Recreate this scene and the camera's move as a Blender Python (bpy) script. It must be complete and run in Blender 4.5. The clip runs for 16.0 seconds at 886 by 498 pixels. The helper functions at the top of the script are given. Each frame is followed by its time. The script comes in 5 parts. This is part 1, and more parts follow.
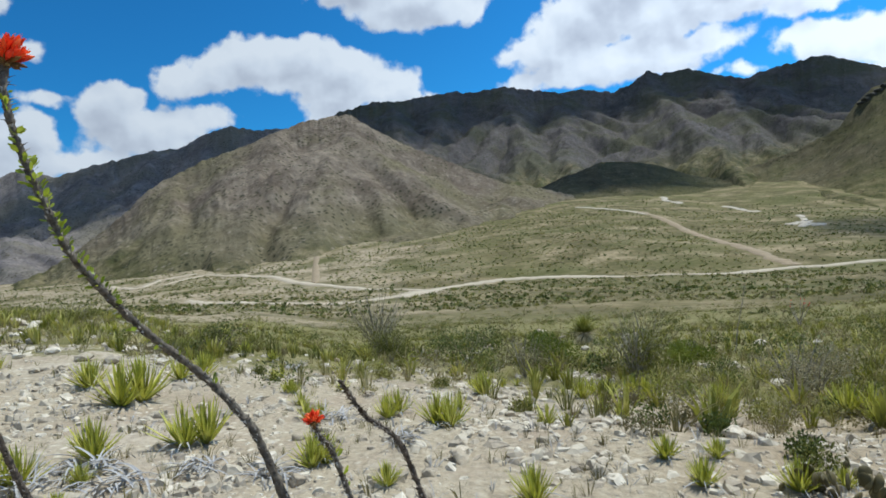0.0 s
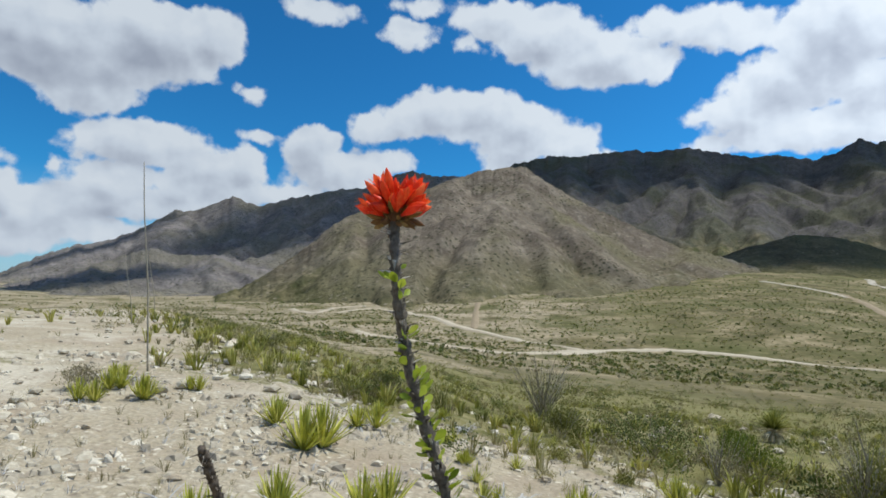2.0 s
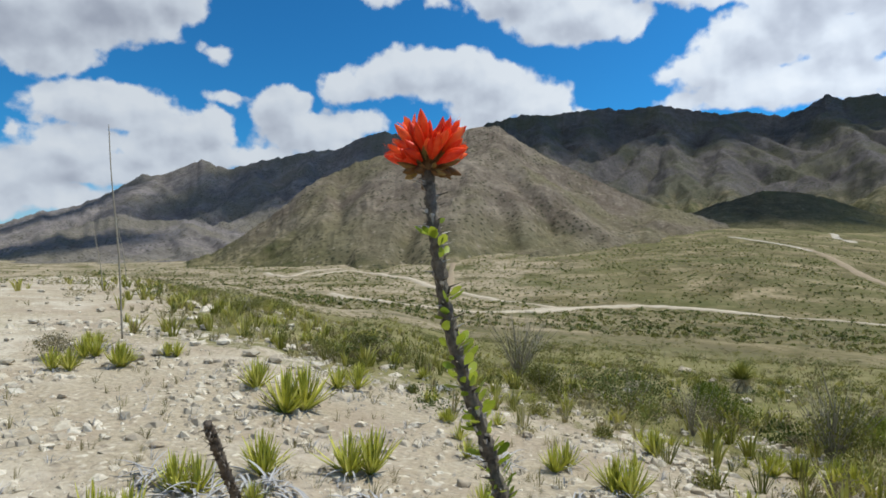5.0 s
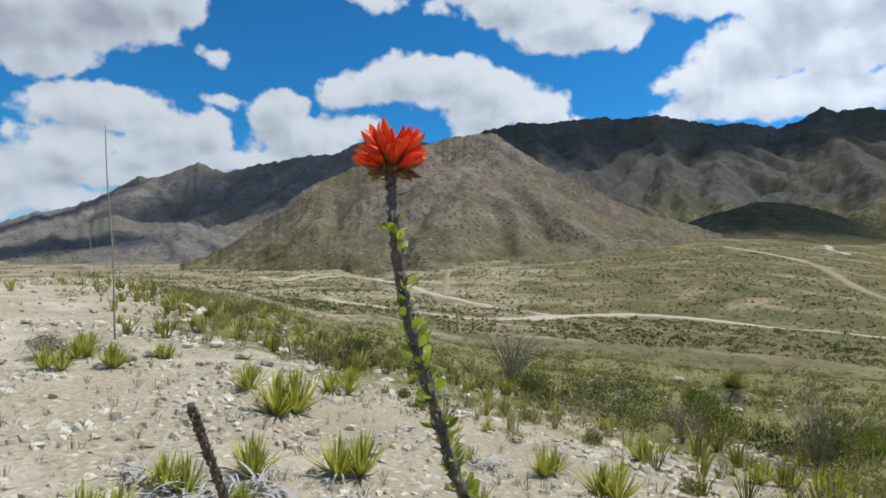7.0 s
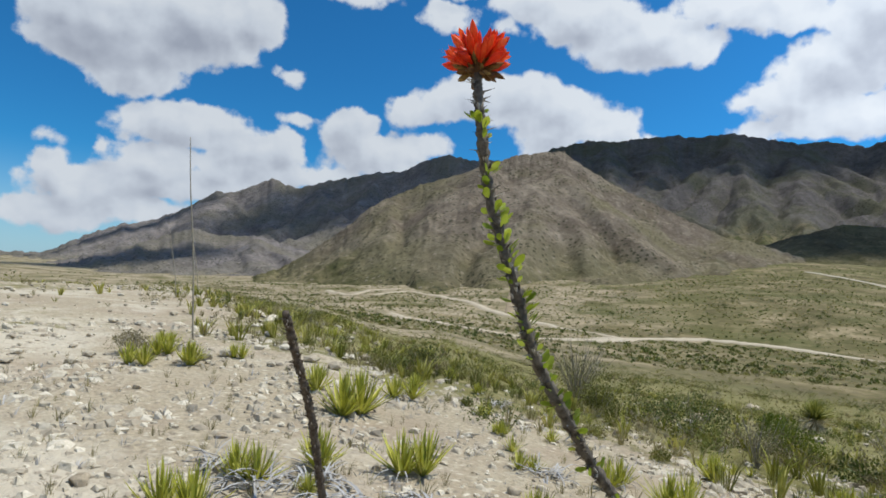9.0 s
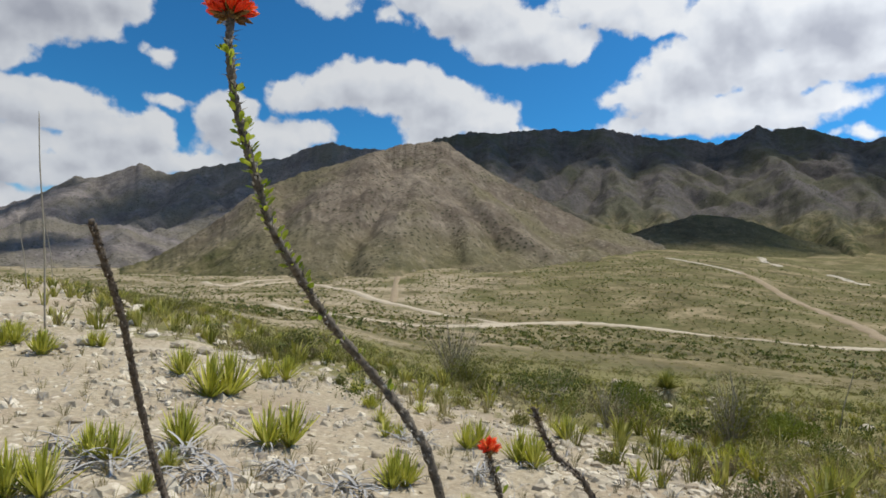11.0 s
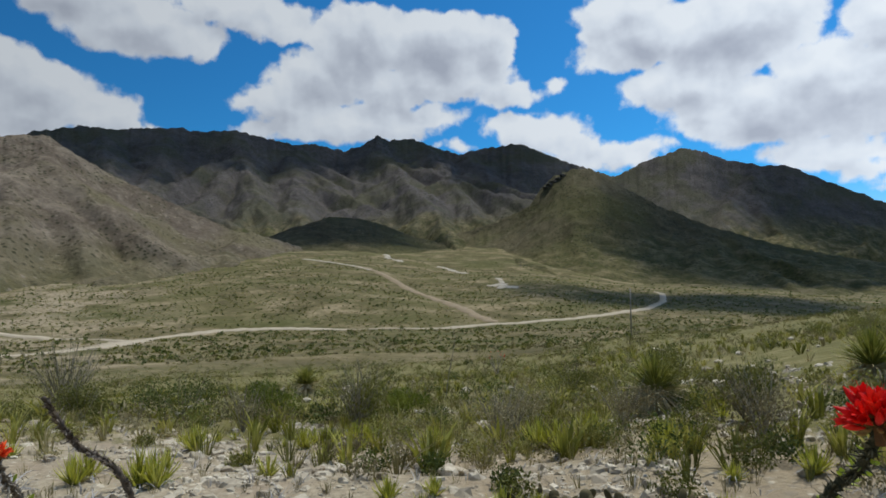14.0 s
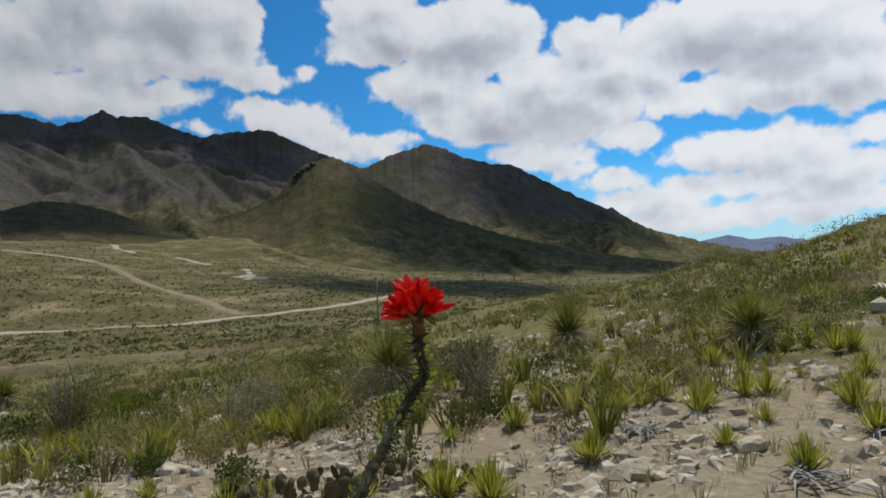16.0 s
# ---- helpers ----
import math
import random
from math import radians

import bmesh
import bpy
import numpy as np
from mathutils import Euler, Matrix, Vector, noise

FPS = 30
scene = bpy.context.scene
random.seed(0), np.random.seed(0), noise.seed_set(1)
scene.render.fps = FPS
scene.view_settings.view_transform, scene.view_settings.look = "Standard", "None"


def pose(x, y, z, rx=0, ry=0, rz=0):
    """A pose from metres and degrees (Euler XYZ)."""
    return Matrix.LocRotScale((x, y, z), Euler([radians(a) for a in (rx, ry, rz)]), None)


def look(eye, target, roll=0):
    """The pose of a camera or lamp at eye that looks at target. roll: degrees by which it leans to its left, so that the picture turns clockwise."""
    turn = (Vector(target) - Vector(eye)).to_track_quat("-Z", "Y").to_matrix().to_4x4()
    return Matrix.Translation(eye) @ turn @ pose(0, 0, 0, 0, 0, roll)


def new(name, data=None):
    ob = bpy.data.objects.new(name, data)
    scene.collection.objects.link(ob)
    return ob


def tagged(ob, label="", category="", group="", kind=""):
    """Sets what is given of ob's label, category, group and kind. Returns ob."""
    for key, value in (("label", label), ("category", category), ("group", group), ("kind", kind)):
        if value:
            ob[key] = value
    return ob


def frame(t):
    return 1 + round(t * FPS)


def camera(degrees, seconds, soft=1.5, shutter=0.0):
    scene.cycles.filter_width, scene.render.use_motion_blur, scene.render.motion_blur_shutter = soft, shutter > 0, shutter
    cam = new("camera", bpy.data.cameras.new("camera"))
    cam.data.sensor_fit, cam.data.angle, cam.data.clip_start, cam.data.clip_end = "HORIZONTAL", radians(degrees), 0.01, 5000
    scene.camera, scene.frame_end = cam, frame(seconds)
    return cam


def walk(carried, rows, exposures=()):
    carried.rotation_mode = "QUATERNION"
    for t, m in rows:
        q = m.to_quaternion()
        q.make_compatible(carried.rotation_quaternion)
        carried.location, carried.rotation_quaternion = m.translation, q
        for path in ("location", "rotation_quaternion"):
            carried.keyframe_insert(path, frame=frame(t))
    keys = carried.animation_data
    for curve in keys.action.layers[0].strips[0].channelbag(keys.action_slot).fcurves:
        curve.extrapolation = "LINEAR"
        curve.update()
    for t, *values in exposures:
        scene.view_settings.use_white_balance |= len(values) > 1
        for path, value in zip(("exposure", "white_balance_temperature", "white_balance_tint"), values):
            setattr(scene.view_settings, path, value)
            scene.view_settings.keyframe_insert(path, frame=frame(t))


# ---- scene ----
cam = camera(70.0, 16.0, soft=1.7)
walk(cam, [
    (0.0, pose(-0.021, -0.078, 0.016, 88.86, 4.02, -0.08)),
    (0.5, pose(-0.092, 0.029, 0.038, 89.97, 2.40, 5.42)),
    (1.0, pose(-0.182, 0.106, 0.076, 92.25, 0.56, 9.47)),
    (1.5, pose(-0.250, 0.136, 0.134, 93.55, -1.13, 12.55)),
    (2.0, pose(-0.342, 0.194, 0.192, 93.70, -2.31, 14.50)),
    (2.5, pose(-0.419, 0.231, 0.215, 92.92, -2.75, 15.43)),
    (3.0, pose(-0.412, 0.208, 0.216, 91.85, -2.57, 15.32)),
    (3.5, pose(-0.418, 0.229, 0.207, 90.89, -2.22, 14.82)),
    (4.0, pose(-0.400, 0.190, 0.199, 90.53, -1.76, 13.92)),
    (4.5, pose(-0.393, 0.204, 0.193, 90.37, -1.48, 12.96)),
    (5.0, pose(-0.396, 0.231, 0.188, 90.24, -1.27, 12.22)),
    (7.5, pose(-0.357, 0.187, 0.174, 91.32, -2.29, 11.94)),
    (8.0, pose(-0.382, 0.198, 0.153, 92.11, -2.53, 14.64)),
    (8.2, pose(-0.392, 0.204, 0.142, 92.39, -2.59, 16.24)),
    (10.3, pose(-0.240, 0.039, -0.007, 91.83, -3.64, 18.13)),
    (10.5, pose(-0.222, 0.038, -0.011, 91.76, -3.24, 14.92)),
    (11.0, pose(-0.180, 0.013, -0.008, 91.69, -2.75, 7.24)),
    (11.5, pose(-0.144, -0.026, -0.005, 91.75, -1.98, 0.99)),
    (12.0, pose(-0.118, -0.022, -0.009, 91.65, -0.99, -4.76)),
    (12.5, pose(-0.093, 0.021, -0.017, 91.57, -0.40, -10.64)),
    (13.0, pose(-0.076, 0.016, -0.021, 91.79, 0.24, -15.43)),
    (13.5, pose(-0.065, 0.008, -0.024, 92.12, 0.85, -20.06)),
    (14.0, pose(-0.064, -0.020, -0.044, 92.46, 1.09, -24.53)),
    (14.5, pose(-0.043, -0.026, -0.056, 92.52, 1.48, -29.61)),
    (15.0, pose(-0.030, -0.038, -0.079, 92.28, 1.63, -34.86)),
    (15.5, pose(0.003, -0.056, -0.099, 91.77, 1.79, -40.68)),
    (16.0, pose(0.058, -0.059, -0.105, 90.94, 1.92, -46.85)),
], exposures=[(0.0, 0.08, 5830, 5), (2.0, 0.04, 6020, 6), (5.0, 0.05, 6130, 7), (8.0, 0.04, 6030, 7), (11.0, 0.0, 6520, 9), (12.5, -0.14, 6360, 8), (14.0, -0.42, 6180, 7), (15.2, -0.47, 6440, 9), (16.0, -0.55, 6480, 9)])

# ---- light ----
SUN_AZ, SUN_EL = 62.0, 66.0        # degrees, azimuth clockwise from +y
sun_dir = Vector((math.sin(radians(SUN_AZ)) * math.cos(radians(SUN_EL)),
                  math.cos(radians(SUN_AZ)) * math.cos(radians(SUN_EL)), math.sin(radians(SUN_EL))))
sun = new("sun", bpy.data.lights.new("sun", "SUN"))
sun.data.energy, sun.data.angle, sun.data.color = 4.7, radians(0.53), (1.0, 0.95, 0.87)
sun.matrix_world = look(sun_dir * 100, (0, 0, 0))


class Graph:
    """Short hand for node trees."""

    def __init__(self, tree):
        self.tree = tree
        tree.nodes.clear()

    def node(self, kind, inputs=(), **props):
        n = self.tree.nodes.new(kind)
        for k, v in props.items():
            setattr(n, k, v)
        for k, v in dict(inputs).items():
            if isinstance(v, bpy.types.NodeSocket):
                self.tree.links.new(v, n.inputs[k])
            else:
                n.inputs[k].default_value = v
        return n

    def math(self, op, a, b=0.0, c=0.0, clamp=False):
        return self.node("ShaderNodeMath", {0: a, 1: b, 2: c}, operation=op, use_clamp=clamp).outputs[0]

    def vec(self, op, a, b=(0, 0, 0), c=(0, 0, 0)):
        n = self.node("ShaderNodeVectorMath", {0: a, 1: b, 2: c}, operation=op)
        return n.outputs["Value"] if op in ("LENGTH", "DISTANCE", "DOT_PRODUCT") else n.outputs[0]

    def noise(self, vector, scale, detail=4.0, rough=0.55, distortion=0.0):
        return self.node("ShaderNodeTexNoise", {"Vector": vector, "Scale": scale, "Detail": detail, "Roughness": rough,
                                                "Distortion": distortion}).outputs["Fac"]

    def ramp(self, fac, *stops):
        n = self.node("ShaderNodeValToRGB", {"Fac": fac})
        e = n.color_ramp.elements
        while len(e) < len(stops):
            e.new(0.5)
        for el, (p, col) in zip(e, stops):
            el.position = p
            el.color = (*col, 1.0) if isinstance(col, tuple) else (col, col, col, 1.0)
        return n.outputs["Color"]

    def map(self, v, a, b, c=0.0, d=1.0, kind="SMOOTHSTEP"):
        return self.node("ShaderNodeMapRange", {"Value": v, "From Min": a, "From Max": b, "To Min": c, "To Max": d},
                         interpolation_type=kind).outputs["Result"]

    def mix(self, fac, a, b, blend="MIX"):
        n = self.node("ShaderNodeMix", data_type="RGBA", blend_type=blend)
        for k, v in ((0, fac), (6, a), (7, b)):
            if isinstance(v, bpy.types.NodeSocket):
                self.tree.links.new(v, n.inputs[k])
            elif k:
                n.inputs[k].default_value = (*v, 1.0) if len(v) == 3 else v
            else:
                n.inputs[k].default_value = v
        return n.outputs[2]


# ---- sky with fair-weather cumulus ----
# cloud puffs: azimuth, elevation, half width, half height, in degrees
CLOUD_A = ((-47.3, 17.4, 5.6, 3.4), (-40.1, 18.9, 5.8, 3.2), (-45.2, 14.9, 3.9, 2.1), (-35.5, 20.4, 2.8, 2.2), (-49.7, 18.4, 3.2, 2.7))
CLOUD_B = ((-40.8, 10.8, 5.1, 1.9), (-43.8, 11.2, 2.0, 1.1), (-37.6, 10.9, 2.4, 1.1), (-41.9, 8.1, 3.7, 1.2), (-46.3, 8.7, 0.8, 0.6), (-50.4, 8.6, 0.7, 0.3), (-32.3, 16.1, 1.0, 0.6))
CLOUD_C = ((-34.5, 9.1, 3.9, 2.0), (-32.4, 9.9, 1.9, 1.6), (-37.1, 7.9, 2.7, 1.6), (-42.4, 6.4, 5.3, 1.6), (-46.9, 5.1, 4.5, 1.8), (-49.8, 6.1, 1.4, 1.5), (-37.9, 6.2, 6.6, 1.4), (-33.0, 7.6, 4.2, 1.1), (-49.6, 3.0, 3.9, 1.4), (-44.4, 3.7, 4.3, 1.1))
CLOUD_D = ((-26.7, 11.9, 2.6, 2.1), (-24.3, 10.3, 4.3, 1.6), (-20.3, 11.3, 3.0, 1.0), (-31.1, 12.6, 1.3, 0.5), (-28.0, 8.2, 3.4, 0.7), (-23.3, 9.2, 4.5, 0.9), (-25.0, 13.1, 1.0, 0.6))
CLOUD_E = ((-15.9, 15.8, 3.7, 1.9), (-12.0, 16.2, 4.4, 1.7), (-21.4, 14.2, 2.0, 1.3), (-8.1, 14.9, 4.1, 1.8), (-4.3, 13.5, 3.5, 1.7), (-8.8, 11.9, 2.5, 1.0), (-2.0, 12.3, 1.8, 0.9), (-18.4, 14.9, 3.1, 1.5))
CLOUD_H = ((-18.6, 22.3, 2.1, 1.2), (-13.1, 21.7, 1.1, 0.6), (-1.1, 20.3, 6.1, 2.3), (-6.2, 22.3, 5.1, 2.3), (-10.6, 23.7, 4.1, 1.5), (3.4, 19.7, 2.0, 1.4), (-26.7, 23.4, 3.0, 0.8), (-17.4, 24.4, 2.1, 0.4))
CLOUD_HB = ((8.6, 22.3, 4.8, 1.5), (11.2, 21.2, 2.6, 0.9), (4.6, 22.6, 3.0, 1.3))
CLOUD_I = ((17.9, 20.6, 5.2, 3.0), (24.5, 20.3, 6.5, 3.0), (29.5, 20.2, 2.2, 2.5), (14.3, 17.3, 4.9, 2.3), (11.2, 15.4, 4.4, 1.6), (16.3, 13.7, 7.7, 1.7), (23.0, 14.3, 3.8, 0.9), (30.7, 15.8, 2.4, 1.1), (8.1, 15.3, 1.6, 0.7), (26.5, 17.4, 5.0, 1.7), (8.6, 12.9, 1.8, 0.8))
CLOUD_J = ((33.7, 12.6, 3.9, 1.5), (36.0, 11.5, 2.9, 1.3), (30.9, 13.2, 2.2, 1.0), (40.3, 10.1, 3.4, 1.1), (43.3, 10.7, 1.4, 0.6), (26.0, 11.7, 1.2, 0.4), (34.8, 16.5, 0.9, 0.6), (37.3, 10.0, 3.1, 0.9))
CLOUD_K = ((42.7, 19.8, 5.1, 2.6), (49.9, 19.2, 6.6, 3.4), (39.1, 18.2, 2.4, 1.0), (46.1, 15.5, 5.1, 2.1), (52.7, 12.6, 7.6, 2.7), (58.7, 12.9, 6.4, 3.0), (56.1, 9.1, 4.3, 1.3), (63.7, 10.1, 2.8, 1.3), (48.1, 13.8, 4.1, 1.3), (34.9, 16.3, 1.0, 0.6), (41.3, 22.1, 4.1, 1.8))
CLOUD_L = ((70.1, 17.6, 7.4, 3.0), (76.3, 16.5, 6.6, 3.2), (75.4, 12.8, 6.3, 2.1), (80.0, 13.3, 3.2, 3.1), (67.7, 12.5, 3.0, 1.2), (66.0, 15.7, 2.7, 1.9), (81.4, 8.9, 1.2, 1.1))
CLOUD_M = ((70.8, 8.0, 4.3, 1.5), (76.0, 7.9, 4.3, 1.9), (79.0, 6.3, 3.7, 1.6), (75.7, 9.7, 0.9, 0.8), (74.7, 5.5, 6.8, 1.2), (62.1, 6.5, 2.5, 0.8), (65.1, 4.4, 5.1, 1.3), (69.6, 2.8, 7.4, 1.2), (77.8, 3.8, 4.9, 1.5), (58.5, 7.6, 2.0, 0.7), (69.2, 5.4, 3.9, 0.8))
CLOUD_FILL = ((-8.0, 13.4, 4.0, 1.7), (-12.0, 14.6, 5.0, 1.4), (62.5, 15.6, 3.8, 2.4), (60.5, 18.2, 3.2, 2.0), (20.0, 16.6, 4.5, 1.8), (24.0, 17.5, 4.0, 2.0), (56.0, 15.6, 3.5, 2.0), (-43.0, 17.0, 3.5, 2.2))
CLOUDS = (CLOUD_FILL, CLOUD_A, CLOUD_B, CLOUD_C, CLOUD_D, CLOUD_E, CLOUD_H, CLOUD_HB, CLOUD_I, CLOUD_J, CLOUD_K, CLOUD_L, CLOUD_M)


def build_sky():
    world = bpy.data.worlds.new("sky")
    world.use_nodes = True
    scene.world = world
    g = Graph(world.node_tree)
    sky = g.node("ShaderNodeTexSky", sky_type="NISHITA", sun_disc=False, sun_elevation=radians(SUN_EL),
                 sun_rotation=radians(SUN_AZ), altitude=1400.0, air_density=1.0, dust_density=0.6, ozone_density=2.0)
    way = g.node("ShaderNodeTexCoord").outputs["Generated"]
    xyz = g.node("ShaderNodeSeparateXYZ", {0: way})
    az = g.math("MULTIPLY", g.math("ARCTAN2", xyz.outputs[0], xyz.outputs[1]), 57.2958)
    el = g.math("MULTIPLY", g.math("ARCSINE", xyz.outputs[2]), 57.2958)
    flat = g.node("ShaderNodeCombineXYZ", {0: az, 1: el}).outputs[0]
    # billows: a warp that bends the outline, and rounded lobes on it
    big = g.node("ShaderNodeTexNoise", {"Vector": flat, "Scale": 0.36, "Detail": 5.0, "Roughness": 0.52})
    warp = g.vec("MULTIPLY_ADD", big.outputs["Color"], (2.6, 2.0, 0.0), (-1.3, -1.0, 0.0))
    p = g.vec("ADD", flat, warp)

    def lobes(q):
        return g.noise(q, 0.62, 5.0, 0.5)

    fine = g.math("MULTIPLY", g.math("SUBTRACT", lobes(flat), 0.5), 1.5)

    def field(q):
        """Distance in degrees from the rim of the nearest puff, negative inside."""
        best = None
        for cloud in CLOUDS:
            for a, e, w, h in cloud:
                d = g.vec("LENGTH", g.vec("MULTIPLY_ADD", q, (1 / w, 1 / h, 0), (-a / w, -e / h, 0)))
                d = g.math("MULTIPLY_ADD", d, h, -h)
                best = d if best is None else g.math("SMOOTH_MIN", best, d, 0.35)
        return best

    f = g.math("SUBTRACT", field(p), fine)
    f_up = g.math("SUBTRACT", field(g.vec("ADD", p, (0.5, 1.5, 0.0))), g.math("MULTIPLY", fine, 0.4))
    cover = g.map(f, 0.34, -0.22)
    # the same kind of sky goes on overhead and behind
    high = g.noise(g.vec("MULTIPLY", way, (1.0, 1.0, 1.6)), 2.6, 7.0, 0.58)
    off = g.math("MAXIMUM", g.map(el, 26.0, 36.0), g.map(g.math("ABSOLUTE", g.math("SUBTRACT", az, 15.0)), 76.0, 90.0))
    above = g.math("MULTIPLY", g.math("MULTIPLY", g.map(high, 0.50, 0.60), off), g.map(el, 0.0, 6.0))
    cover = g.math("MAXIMUM", cover, above)
    # thick vapour greys towards its base; each lobe is lit from above
    shade = g.map(f_up, 0.3, -2.7, 0.0, 0.92, "LINEAR")
    relief = g.math("SUBTRACT", g.noise(g.vec("ADD", flat, (0.4, 0.9, 0.0)), 0.30, 3.0, 0.45), g.noise(flat, 0.30, 3.0, 0.45))
    shade = g.math("MULTIPLY_ADD", relief, 1.2, shade)
    mott = g.noise(g.vec("MULTIPLY", flat, (1.0, 1.7, 1.0)), 0.16, 4.0, 0.45)
    shade = g.math("ADD", shade, g.math("MULTIPLY", g.math("SUBTRACT", mott, 0.5), 0.55), clamp=True)
    cloud = g.ramp(shade, (0.0, (0.96, 0.99, 1.04)), (0.3, (0.84, 0.885, 0.965)), (0.6, (0.68, 0.72, 0.81)), (1.0, (0.50, 0.535, 0.63)))
    deep = g.mix(1.0, sky.outputs[0], (0.205, 0.74, 1.08), "MULTIPLY")
    haze = g.map(el, 9.0, -1.0, 0.0, 0.55)
    deep = g.mix(haze, deep, (6.0, 6.8, 7.6))
    # clouds and sky are brighter on the sun's side
    sunward = g.map(az, -35.0, 85.0, 0.84, 1.56)
    cloudlit = g.node("ShaderNodeVectorMath", {0: cloud, 3: g.math("MULTIPLY", sunward, 7.2)}, operation="SCALE").outputs[0]
    deep = g.node("ShaderNodeVectorMath", {0: deep, 3: sunward}, operation="SCALE").outputs[0]
    both = g.mix(cover, deep, cloudlit)
    bg = g.node("ShaderNodeBackground", {"Color": both, "Strength": 0.108})
    g.node("ShaderNodeOutputWorld", {0: bg.outputs[0]})


build_sky()


# ---- shapes ----
def smooth_noise(x, y, seed=0):
    """Gradient noise on arrays, about -0.7 to 0.7."""
    x, y = np.asarray(x, float), np.asarray(y, float)
    xi, yi = np.floor(x).astype(np.int64), np.floor(y).astype(np.int64)
    xf, yf = x - xi, y - yi

    def grad(ix, iy, dx, dy):
        hsh = (ix * 374761393 + iy * 668265263 + seed * 974711) & 0x7fffffff
        hsh = ((hsh ^ (hsh >> 13)) * 1274126177) & 0x7fffffff
        ang = (hsh ^ (hsh >> 16)) % 4096 / 4096.0 * 2 * np.pi
        return np.cos(ang) * dx + np.sin(ang) * dy

    u, v = xf * xf * xf * (xf * (xf * 6 - 15) + 10), yf * yf * yf * (yf * (yf * 6 - 15) + 10)
    a = grad(xi, yi, xf, yf) * (1 - u) + grad(xi + 1, yi, xf - 1, yf) * u
    b = grad(xi, yi + 1, xf, yf - 1) * (1 - u) + grad(xi + 1, yi + 1, xf - 1, yf - 1) * u
    return a * (1 - v) + b * v


def fbm(x, y, octaves=4, seed=0, gain=0.5, ridged=False):
    total, amp = 0.0, 1.0
    for k in range(octaves):
        n = smooth_noise(x * 2.0 ** k, y * 2.0 ** k, seed + 17 * k)
        total = total + amp * ((0.35 - np.abs(n)) if ridged else n)
        amp *= gain
    return total


def mesh_object(name, verts, faces, material, smooth=False):
    me = bpy.data.meshes.new(name)
    me.from_pydata(np.asarray(verts, float).tolist(), [], [tuple(int(i) for i in f) for f in faces])
    me.materials.append(material)
    if smooth:
        me.polygons.foreach_set("use_smooth", [True] * len(me.polygons))
    me.update()
    return new(name, me)


def part(name, verts, faces, material, parent, label="", smooth=False):
    ob = mesh_object(name, verts, faces, material, smooth)
    ob.parent = parent
    return tagged(ob, label)


class Soup:
    """Collects vertices and faces of many small pieces."""

    def __init__(self):
        self.v, self.f, self.n = [], [], 0

    def add(self, verts, faces):
        self.v.append(np.asarray(verts, float))
        self.f += [tuple(int(i) + self.n for i in f) for f in faces]
        self.n += len(verts)

    def arrays(self):
        return np.concatenate(self.v), self.f


def stone_arrays(seed, sub=2, rough=0.35):
    """An angular stone about 1 across: a ball cut by planes."""
    bm = bmesh.new()
    bmesh.ops.create_icosphere(bm, subdivisions=sub, radius=0.5)
    rnd = random.Random(seed)
    cuts = [(Vector((rnd.uniform(-1, 1), rnd.uniform(-1, 1), rnd.uniform(-0.6, 1))).normalized(), rnd.uniform(0.24, 0.42)) for _ in range(9)]
    for v in bm.verts:
        for n, d in cuts:
            over = v.co.dot(n) - d
            if over > 0:
                v.co -= n * over * 0.92
        v.co *= 1 + rough * 0.25 * noise.noise(v.co * 4 + Vector((seed % 97, 0, 0)))
        v.co.z *= 0.68
    bm.verts.index_update()
    verts, faces = np.array([tuple(v.co) for v in bm.verts]), [tuple(v.index for v in f.verts) for f in bm.faces]
    bm.free()
    return verts, faces


def grid_faces(rows, cols, wrap=False):
    r, c = np.meshgrid(np.arange(rows - 1), np.arange(cols if wrap else cols - 1), indexing="ij")
    r, c = r.ravel(), c.ravel()
    n = (c + 1) % cols
    return np.stack([r * cols + c, r * cols + n, (r + 1) * cols + n, (r + 1) * cols + c], 1)


# height of the land round the viewpoint: azimuth -> heights at the radii below
NEAR_R = (0.0, 4.0, 9.0, 16.0, 27.0, 60.0)
NEAR = {
    -180: (-1.35, -1.2, -0.9, -0.4, 0.3, 2.0), -95: (-1.35, -1.3, -1.1, -0.9, -0.9, -4.0),
    -50: (-1.35, -1.28, -1.05, -0.95, -1.12, -2.8), -40: (-1.35, -1.27, -1.08, -1.0, -1.25, -2.3),
    -32: (-1.35, -1.25, -1.12, -1.3, -1.85, -3.6), -20: (-1.35, -1.25, -1.4, -2.0, -3.0, -6.2),
    -8: (-1.35, -1.25, -1.7, -2.8, -4.3, -8.3), 12: (-1.35, -1.3, -2.0, -3.1, -4.6, -8.8),
    28: (-1.35, -1.32, -2.05, -3.0, -4.4, -8.0), 45: (-1.35, -1.25, -1.6, -2.3, -3.3, -5.5),
    60: (-1.35, -1.15, -1.3, -1.6, -2.1, -3.4), 72: (-1.35, -1.05, -0.95, -0.95, -0.9, -0.6),
    84: (-1.35, -1.0, -0.7, -0.35, 0.3, 2.2), 120: (-1.35, -1.0, -0.4, 0.4, 1.8, 6.0)}
FAR_R = (150.0, 380.0, 650.0, 950.0, 1400.0, 4950.0)
